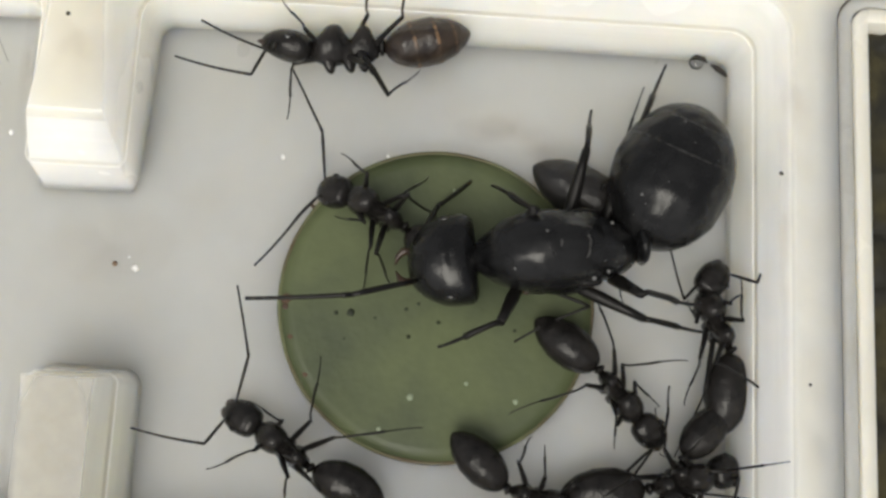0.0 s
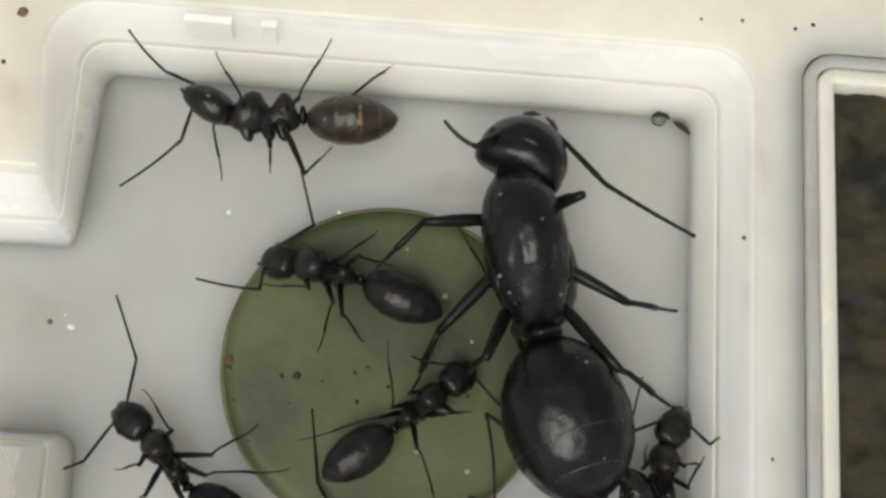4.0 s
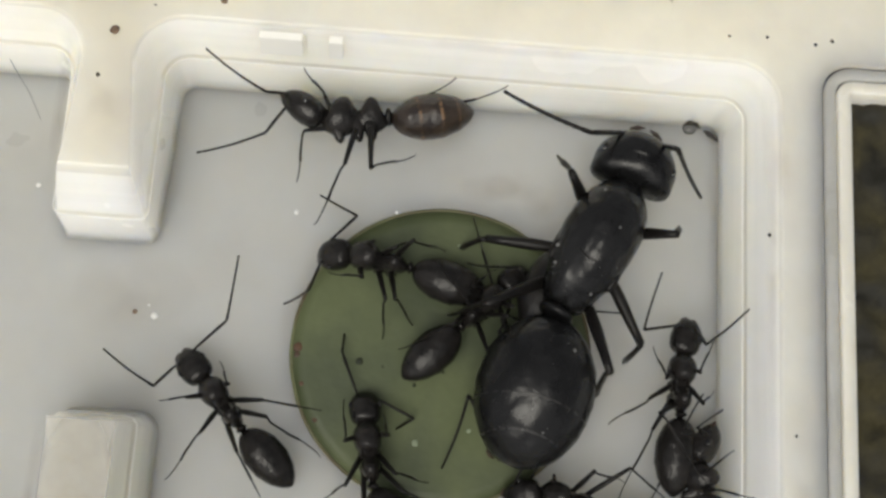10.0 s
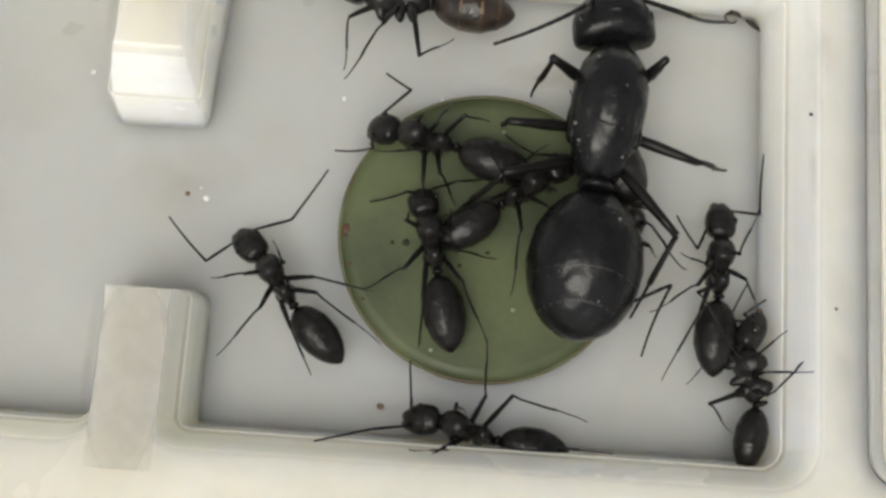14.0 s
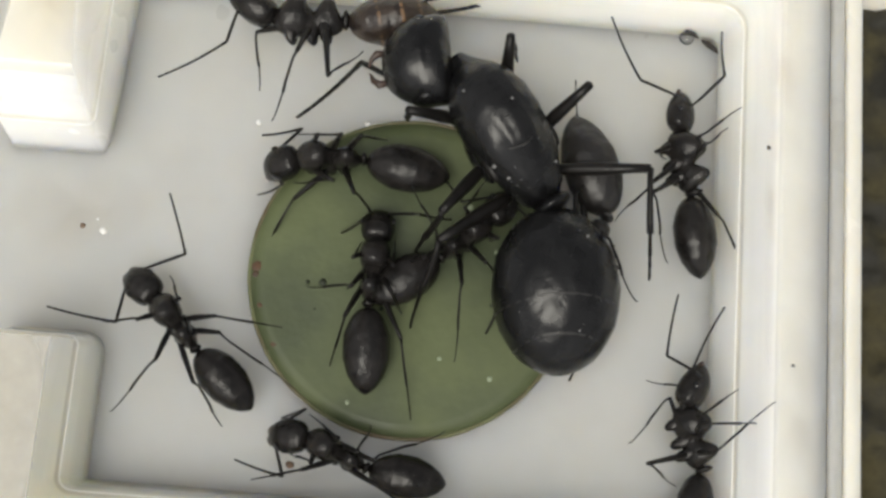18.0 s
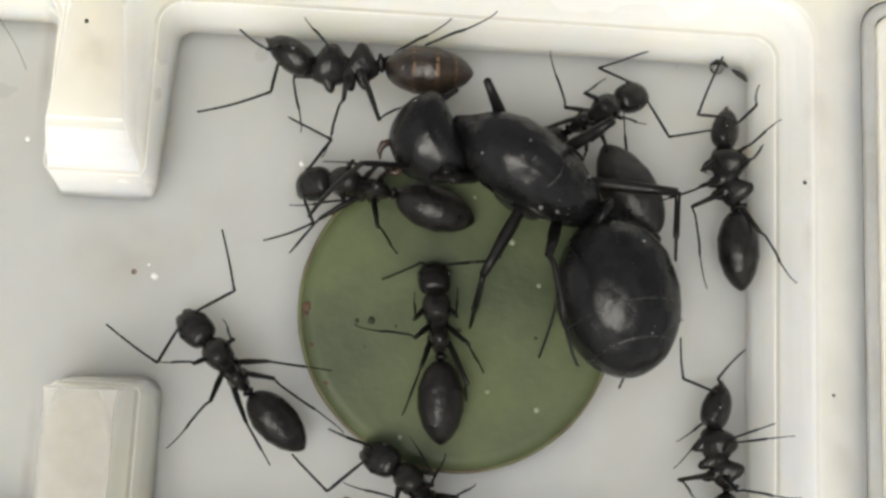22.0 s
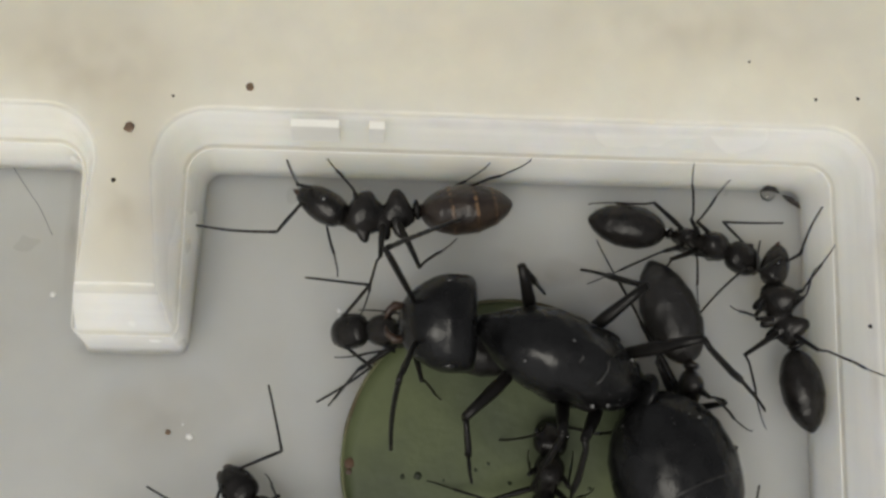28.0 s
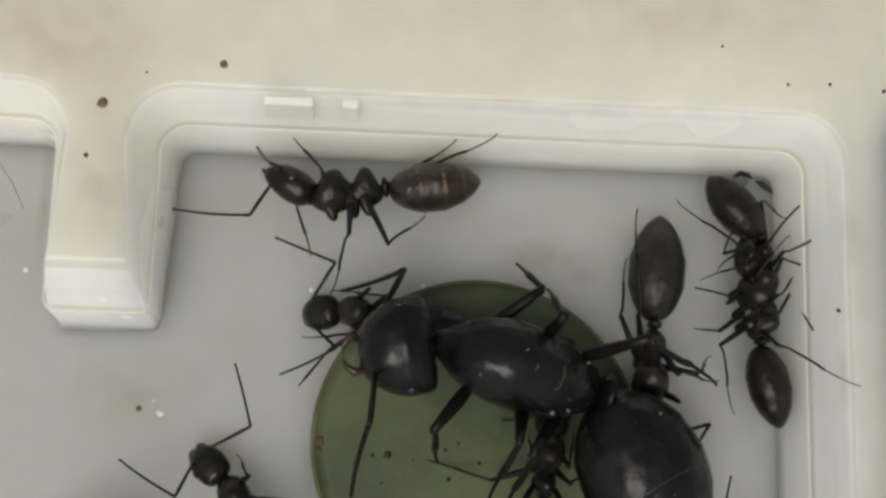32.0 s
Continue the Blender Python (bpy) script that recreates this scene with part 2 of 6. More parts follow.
def outline(corners, inset, steps=7):
    """A loop (counter-clockwise) with rounded corners, moved by inset to its left. corners: (x, y, radius)."""
    n, loop = len(corners), []
    lines = []
    for i in range(n):
        a, b = Vector(corners[i][:2]), Vector(corners[(i + 1) % n][:2])
        d = (b - a).normalized()
        lines.append((a + Vector((-d.y, d.x)) * inset, d))
    for i in range(n):
        (p, d), (q, e) = lines[i - 1], lines[i]
        cross = d.x * e.y - d.y * e.x
        c = p + d * (((q - p).x * e.y - (q - p).y * e.x) / cross)
        r = max(0.05, corners[i][2] + (-inset if cross > 0 else inset))
        t0, t1 = c - d * r, c + e * r
        for k in range(steps + 1):
            u = k / steps
            s = (1 - u) ** 2 + u ** 2 + 2 * u * (1 - u) * 0.7071
            loop.append(((1 - u) ** 2 * t0 + 2 * u * (1 - u) * 0.7071 * c + u ** 2 * t1) / s)
    return loop


CHAMBER = [(14.75, 13.35, 1.4), (-13.65, 13.35, 1.5), (-13.65, 5.25, 0.12), (-17.35, 5.25, 0.12), (-17.35, 13.35, 1.5), (-27, 13.35, 1.0),
           (-27, -10.6, 1.0), (-16.1, -10.6, 1.3), (-16.1, -4.4, 0.12), (-13.0, -4.4, 0.12), (-13.0, -10.6, 0.9), (14.75, -10.6, 1.4)]
SLOT = [(40, 14.3, 1.2), (17.45, 14.3, 1.5), (17.45, -10.9, 1.6), (40, -10.9, 1.2)]


def ring_of(bm, loop, z):
    return [bm.verts.new((p.x, p.y, z)) for p in loop]


def skin(bm, lo, hi):
    for i in range(len(lo)):
        j = (i + 1) % len(lo)
        bm.faces.new((lo[i], lo[j], hi[j], hi[i]))


def loop_edges(bm, ring):
    return [bm.edges.get((ring[i], ring[(i + 1) % len(ring)])) or bm.edges.new((ring[i], ring[(i + 1) % len(ring)])) for i in range(len(ring))]


def build_rim():
    bm = bmesh.new()
    edges = []
    for corners, levels in ((CHAMBER, ((-0.6, 0.84), (-0.04, 0.84), (0.10, 0.74), (0.35, 0.66), (1.2, 0.54), (2.3, 0.39), (2.45, 0.34), (2.52, 0.24), (2.60, 0.16), (3.4, -0.12), (4.2, -0.42), (4.55, -0.56), (4.75, -0.66), (4.85, -0.74), (4.89, -0.80), (RIM_Z, -0.86))),
                            (SLOT, ((-0.6, 0.0), (4.86, 0.0), (RIM_Z, -0.04)))):
        last = None
        for z, inset in levels:
            ring = ring_of(bm, outline(corners, inset), z)
            if last:
                skin(bm, last, ring)
            last = ring
        edges += loop_edges(bm, last)
    for v in bm.verts:      # the notch slopes back towards its top
        if -17.7 < v.co.x < -12.5 and 4 < v.co.y < 6.3 and v.co.z > 2.7:
            v.co.y += 0.3 * (v.co.z - 2.7)
    for v in bm.verts:      # the block by the near side stands steeper, with a broad flat top
        if -17.0 < v.co.x < -12.1 and -9.3 < v.co.y < -3.5 and v.co.z > 2.4:
            for base, axis, way_out in ((-13.0, 0, 1), (-16.1, 0, -1), (-4.4, 1, 1)):
                inset = (v.co[axis] - base) * way_out
                if -1.0 < inset < 0.16:
                    v.co[axis] = base + way_out * (0.16 + 0.25 * (inset - 0.16))
    for v in bm.verts:      # so do the flanks of the notch's tongue
        if -18.4 < v.co.x < -12.6 and 4.0 < v.co.y < 11.5:
            for base, way_out in ((-13.65, 1), (-17.35, -1)):
                inset = (v.co.x - base) * way_out
                if -1.0 < inset < 0.9:
                    v.co.x = base + way_out * (0.16 + 0.45 * (inset - 0.16))
    box = [(-60, -45), (60, -45), (60, 45), (-60, 45)]
    top = [bm.verts.new((x, y, RIM_Z)) for x, y in box]
    low = [bm.verts.new((x, y, -2.0)) for x, y in box]
    skin(bm, low, top)
    bm.faces.new(low)
    edges += loop_edges(bm, top)
    bmesh.ops.triangle_fill(bm, edges=edges, use_beauty=True)
    ob = thing("tray_rim", bm, RIM, mm(0, 0, 0, rz=TURN), "cream moulded plastic tray with chamber walls and notches", "tray", kind="structure", smooth=False)
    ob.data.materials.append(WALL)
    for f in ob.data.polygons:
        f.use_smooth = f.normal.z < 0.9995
        # steep chamber faces get the paler copy, painted as if lit from within
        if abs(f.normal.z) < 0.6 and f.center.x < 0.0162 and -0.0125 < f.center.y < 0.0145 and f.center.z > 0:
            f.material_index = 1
    faces = collections.defaultdict(list)
    for f in ob.data.polygons:
        for e in f.edge_keys:
            faces[e].append(f.normal)
    for e in ob.data.edges:       # crisp moulded edges
        got = faces[e.key]
        e.use_edge_sharp = len(got) == 2 and got[0].dot(got[1]) < 0.9
    return ob


def build_floor():
    bm = bmesh.new()
    n = 40
    grid = [[bm.verts.new((-30 + 46.5 * i / n, -13 + 28 * j / n, 0.03 * noise.noise((i * 0.3, j * 0.3, 0)) - 0.03)) for j in range(n + 1)] for i in range(n + 1)]
    for i in range(n):
        for j in range(n):
            bm.faces.new((grid[i][j], grid[i + 1][j], grid[i + 1][j + 1], grid[i][j + 1]))
    rim = [bm.verts.new((x, y, -1.5)) for x, y in ((-30, -13), (16.5, -13), (16.5, 15), (-30, 15))]
    bm.faces.new(rim)
    return thing("floor", bm, FLOOR, mm(0, 0, 0, rz=TURN), "white glossy plastic chamber floor with faint stains", "floor", kind="structure")


rim = build_rim()
floor = build_floor()


def soft_stain(name, tint, most, edge=(0.5, 0.05)):
    """A stain that fades out towards its ragged edge."""
    m = bpy.data.materials.new(name)
    m.use_nodes = True
    n, k = m.node_tree.nodes, m.node_tree.links
    n["Principled BSDF"].inputs["Base Color"].default_value = (*tint, 1)
    n["Principled BSDF"].inputs["Roughness"].default_value = 0.5
    co, ball, tex = n.new("ShaderNodeTexCoord"), n.new("ShaderNodeVectorMath"), n.new("ShaderNodeTexNoise")
    ball.operation = "DISTANCE"
    k.new(co.outputs["Generated"], ball.inputs[0])
    ball.inputs[1].default_value = (0.5, 0.5, 0.5)
    tex.inputs["Scale"].default_value, tex.inputs["Detail"].default_value = 500.0, 6
    k.new(co.outputs["Object"], tex.inputs["Vector"])
    fade, mul, cut = n.new("ShaderNodeMapRange"), n.new("ShaderNodeMath"), n.new("ShaderNodeMapRange")
    fade.inputs["From Min"].default_value, fade.inputs["From Max"].default_value = edge
    cut.inputs["From Min"].default_value, cut.inputs["From Max"].default_value = 0.25, 0.85
    cut.inputs["To Max"].default_value = most
    mul.operation = "MULTIPLY"
    k.new(ball.outputs["Value"], fade.inputs["Value"])
    k.new(tex.outputs["Fac"], cut.inputs["Value"])
    k.new(fade.outputs["Result"], mul.inputs[0])
    k.new(cut.outputs["Result"], mul.inputs[1])
    k.new(mul.outputs[0], n["Principled BSDF"].inputs["Alpha"])
    return m


BROWN_STAIN = soft_stain("brown_film", (0.36, 0.27, 0.18), 0.30)
GREY_STAIN = soft_stain("grey_film", (0.32, 0.29, 0.25), 0.26)
FILM = soft_stain("block_film", (0.47, 0.45, 0.405), 0.85, (0.74, 0.50))
FILM.node_tree.nodes["Map Range.001"].inputs["From Min"].default_value = -0.5        # nearly even
for x, y, z, rx, ry, mat, base in ((-14.1, 2.7, 0.035, 3.2, 2.2, GREY_STAIN, floor), (4.2, 8.5, 0.03, 1.6, 0.9, BROWN_STAIN, floor), (5.6, 7.6, 0.04, 1.2, 1.0, BROWN_STAIN, floor),
                                   (2.9, 8.3, 0.045, 1.6, 0.8, BROWN_STAIN, floor), (-3.5, -8.6, 0.03, 2.0, 1.0, GREY_STAIN, floor), (-16.5, 16.5, RIM_Z + 0.01, 5.5, 3.4, BROWN_STAIN, rim),
                                   (-14.8, 11.0, RIM_Z + 0.012, 2.2, 4.5, BROWN_STAIN, rim), (8.0, 18.0, RIM_Z + 0.01, 9.0, 2.6, GREY_STAIN, rim), 
                                   (16.0, 9.0, RIM_Z + 0.01, 1.0, 5.5, BROWN_STAIN, rim), (16.1, -6.0, RIM_Z + 0.01, 1.0, 4.5, GREY_STAIN, rim)):
    bm = bmesh.new()
    mid = bm.verts.new((0, 0, 0))
    loop = [bm.verts.new((rx * math.cos(2 * math.pi * i / 28), ry * math.sin(2 * math.pi * i / 28), 0)) for i in range(28)]
    for i in range(28):
        bm.faces.new((mid, loop[i], loop[(i + 1) % 28]))
    ob = part("stain", bm, mat, base)
    ob.matrix_basis = mm(0, 0, 0, rz=-TURN) @ mm(x, y, z)
for u, v, z, ru, rv, mat, base in ((13.95, 8.5, 0.05, 0.28, 5.5, BROWN_STAIN, floor), (14.0, -3.0, 0.05, 0.25, 6.0, BROWN_STAIN, floor), (15.05, 4.0, RIM_Z + 0.014, 0.3, 8.5, BROWN_STAIN, rim),
                                   (-17.3, 9.0, RIM_Z + 0.014, 0.35, 3.5, BROWN_STAIN, rim), (2.0, 13.75, RIM_Z + 0.014, 11.0, 0.35, BROWN_STAIN, rim), (-16.3, -7.5, RIM_Z + 0.014, 0.3, 3.0, BROWN_STAIN, rim)):
    bm = bmesh.new()
    mid = bm.verts.new((0, 0, 0))
    loop = [bm.verts.new((ru * math.cos(2 * math.pi * i / 28), rv * math.sin(2 * math.pi * i / 28), 0)) for i in range(28)]
    for i in range(28):
        bm.faces.new((mid, loop[i], loop[(i + 1) % 28]))
    ob = part("stain", bm, mat, base)
    ob.matrix_basis = mm(u, v, z)
bm = bmesh.new()        # dull film on the top of the block
rows = [[bm.verts.new((-1.42 + 2.84 * i / 8, -3.9 + 7.8 * j / 12, 0.004 * noise.noise((i, j, 3)))) for j in range(13)] for i in range(9)]
for i in range(8):
    for j in range(12):
        bm.faces.new((rows[i][j], rows[i + 1][j], rows[i + 1][j + 1], rows[i][j + 1]))
part("stain", bm, FILM, rim).matrix_basis = mm(-14.55, -8.4, RIM_Z + 0.016)
for u0, u1 in ((-8.86, -6.87), (-5.63, -4.99)):        # smooth moulding pads on the slope of the far wall, their glare painted as white
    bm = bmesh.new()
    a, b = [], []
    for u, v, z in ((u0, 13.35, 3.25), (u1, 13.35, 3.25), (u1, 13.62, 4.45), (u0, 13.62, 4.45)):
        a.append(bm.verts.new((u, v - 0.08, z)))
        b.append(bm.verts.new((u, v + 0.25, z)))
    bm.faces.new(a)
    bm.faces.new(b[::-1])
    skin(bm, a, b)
    part("mould_pad", bm, GLINT, rim, smooth=False)
bm = bmesh.new()        # a fine white bead added for the shine along the ledge of the chamber wall
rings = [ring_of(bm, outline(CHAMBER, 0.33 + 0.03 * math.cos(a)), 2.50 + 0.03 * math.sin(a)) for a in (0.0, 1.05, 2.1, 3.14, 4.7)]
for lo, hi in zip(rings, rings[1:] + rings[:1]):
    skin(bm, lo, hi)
part("ledge_glint", bm, GLINT, rim)
bm = bmesh.new()
for x, y in ((-600, -600), (600, -600), (600, 600), (-600, 600)):
    bm.verts.new((x, y, -2.05))
bm.faces.new(bm.verts)
thing("table_top", bm, TABLE, mm(0, 0, 0), "plain cream table top under the tray", "table", kind="structure")


# ---- the insert with moss at the side ----
def build_insert():
    root = tagged(new("moss_insert"), "plastic framed insert filled with dark olive moss", "insert")
    root.matrix_basis = mm(0, 0, 0, rz=TURN)
    for a, b, z0, z1, mat, name in ((0.0, 0.11, 2.0, 4.70, SEAL, "outer_gap"), (0.11, 0.66, 2.0, 4.84, PANEL, "outer_frame"), (0.66, 0.76, 2.0, 4.55, SEAL, "seal"), (0.76, 1.4, 2.0, 4.88, FRAME, "inner_frame")):
        bm = bmesh.new()
        o0, o1 = ring_of(bm, outline(SLOT, a), z0), ring_of(bm, outline(SLOT, a), z1 - 0.08)
        o2, i2 = ring_of(bm, outline(SLOT, a + 0.08), z1), ring_of(bm, outline(SLOT, b - 0.06), z1)
        i1, i0 = ring_of(bm, outline(SLOT, b), z1 - 0.06), ring_of(bm, outline(SLOT, b), z0)
        for lo, hi in ((o0, o1), (o1, o2), (o2, i2), (i2, i1), (i1, i0)):
            skin(bm, lo, hi)
        part(name, bm, mat, root)
    bm = bmesh.new()
    nx, ny = 70, 90
    grid = []
    for i in range(nx + 1):
        row = []
        for j in range(ny + 1):
            x, y = 18.8 + 20 * i / nx, -9.55 + 22.5 * j / ny
            h = 0.5 * noise.noise((x * 0.7, y * 0.7, 1)) + 0.35 * noise.noise((x * 2.3, y * 2.3, 5))
            row.append(bm.verts.new((x, y, 3.6 + h)))
        grid.append(row)
    for i in range(nx):
        for j in range(ny):
            bm.faces.new((grid[i][j], grid[i + 1][j], grid[i + 1][j + 1], grid[i][j + 1]))
    part("moss_pad", bm, MOSS, root, "dark olive brown moss pad")


build_insert()


# ---- the green sponge disc in the floor ----
def build_disc():
    bm = bmesh.new()
    rows = [(0.0, 0.06)] + [(7.2 * k / 9, 0.06) for k in range(1, 9)] + [(7.02, 0.06)]
    n, last = 96, None
    for r, z in rows[1:]:
        ring = [bm.verts.new((r * math.cos(2 * math.pi * i / n), r * math.sin(2 * math.pi * i / n), z + 0.03 * noise.noise((r * math.cos(2 * math.pi * i / n) * 0.8, r * math.sin(2 * math.pi * i / n) * 0.8, 3)))) for i in range(n)]
        if last:
            skin(bm, last, ring)
        else:
            bm.faces.new(ring)
        last = ring
    low = [bm.verts.new((v.co.x, v.co.y, -0.05)) for v in last]
    skin(bm, last, low)
    disc = thing("green_disc", bm, DISC, mm(0.68, 0.02, 0), "round moss-green sponge plug set in the white floor", "sponge disc")
    bm = bmesh.new()
    rings = []
    for r, z in ((7.02, 0.0), (7.03, 0.068), (7.10, 0.066), (7.17, 0.045), (7.19, -0.05)):
        rings.append([bm.verts.new((r * (1 + 0.003 * noise.noise((i * 0.4, 2, 0))) * math.cos(2 * math.pi * i / n), r * math.sin(2 * math.pi * i / n), z)) for i in range(n)])
    for a, b in zip(rings, rings[1:]):
        skin(bm, a, b)
    part("rim", bm, DISC_EDGE, disc, "brownish rim of the disc")
    for k, (x, y, r) in enumerate(((-3.85, -0.42, 0.10), (-3.2, -0.42, 0.17), (-0.7, -0.25, 0.08), (-0.15, 0.0, 0.07), (-2.1, -0.65, 0.06), (0.75, -0.85, 0.09), (-0.6, -1.5, 0.10), (-3.5, -1.6, 0.05), (4.2, -1.2, 0.08))):
        part("pit", blob(bmesh.new(), x - 0.68, y, 0.08, r, 0.25, k), PIT, disc)
    for k, (x, y, r) in enumerate(((-0.5, -4.2, 0.16), (3.2, 3.2, 0.14), (-1.9, -5.6, 0.10), (1.5, 5.3, 0.08), (4.4, 1.2, 0.10), (2.0, -3.6, 0.10), (4.2, -4.4, 0.12))):
        part("pale_fleck", blob(bmesh.new(), x - 0.68, y, 0.07, r, 0.2, k), PALE, disc)
    for k, (x, y, r) in enumerate(((-6.1, 0.2, 0.24), (-6.15, -0.15, 0.16), (-5.9, -1.5, 0.13), (-5.2, -3.2, 0.12), (-5.0, 4.5, 0.10))):
        part("brown_spot", blob(bmesh.new(), x - 0.68, y, 0.06, r, 0.12, k), STAIN, disc)


build_disc()

# ---- dirt and the water drop ----
for k, (x, y, z, r, mat, what) in enumerate((
        (-9.77, 15.53, RIM_Z, 0.17, DIRT, "small brown dirt speck on the tray rim"), (-14.65, 13.9, RIM_Z, 0.22, DIRT, "round brown stain speck on the tray rim"),
        (-15.25, 11.71, RIM_Z, 0.10, SOOT, "tiny dark speck on the tray notch"), (15.19, 4.99, RIM_Z, 0.09, SOOT, "tiny dark speck on the tray rim"),
        (-13.83, 1.79, 0, 0.13, DIRT, "small brown speck on the white floor"), (-4.2, -8.3, 0, 0.17, DIRT, "flat brown crumb on the white floor"),
        (15.6, 14.6, RIM_Z, 0.08, SOOT, "tiny dark speck on the tray rim"), (17.9, 14.3, RIM_Z, 0.09, SOOT, "tiny dark speck on the tray rim"),
        (18.7, 14.5, RIM_Z, 0.10, SOOT, "tiny dark speck on the tray rim"), (15.9, -4.0, RIM_Z, 0.07, SOOT, "tiny dark speck on the tray rim"),
        (13.8, 14.6, RIM_Z, 0.07, SOOT, "tiny dark speck on the tray rim"), (11.1, 16.3, RIM_Z, 0.06, SOOT, "tiny dark speck on the tray rim"), (-12.9, 15.2, RIM_Z, 0.06, SOOT, "tiny dark speck on the tray rim"))):
    thing("dirt_speck", blob(bmesh.new(), 0, 0, 0.03, r, 0.35, k, 2), mat, mm(x, y, z), what, "dirt", "dirt specks")


for k, (x, y, r) in enumerate(((-12.92, 1.58, 0.16), (-6.43, 6.84, 0.12), (-1.55, 6.94, 0.10), (-18.85, 7.87, 0.12), (-13.2, 2.1, 0.07))):
    thing("pale_grain", blob(bmesh.new(), 0, 0, 0.04, r, 0.6, k + 3, 2), GRAIN, mm(x, y, 0), "tiny pale glossy grain on the white floor", "grain", "pale grains")
bm = tube(bmesh.new(), [(-1.0, 1.5, 0.05, 0.012), (-0.5, 0.7, 0.09, 0.012), (0.1, -0.2, 0.10, 0.012), (0.6, -1.3, 0.05, 0.012)], 6)
thing("hair", bm, LIMB, mm(-18.2, 10.8, RIM_Z), "thin dark hair lying on the tray notch", "hair")


def build_debris():
    root = tagged(new("debris"), "dark husk fragments beside a clear water drop on the floor", "debris")
    root.matrix_basis = mm(13.45, 11.65, 0)
    part("husk", tube(bmesh.new(), [(-0.75, 0.15, 0.15, 0.05), (-0.45, 0.28, 0.2, 0.16), (-0.1, 0.2, 0.2, 0.13), (0.1, 0.05, 0.15, 0.04)]), SOOT, root)
    part("husk", tube(bmesh.new(), [(0.25, -0.05, 0.15, 0.04), (0.55, -0.25, 0.2, 0.15), (0.85, -0.5, 0.2, 0.12), (1.0, -0.66, 0.15, 0.04)]), SOOT, root)
    bm = bmesh.new()
    bmesh.ops.create_uvsphere(bm, u_segments=24, v_segments=12, radius=0.34)
    for v in bm.verts:
        v.co.x -= 0.45
        v.co.y += 0.02
        v.co.z = v.co.z * 0.7 + 0.2
    part("water_drop", bm, WATER, root, "clear water drop")


build_debris()


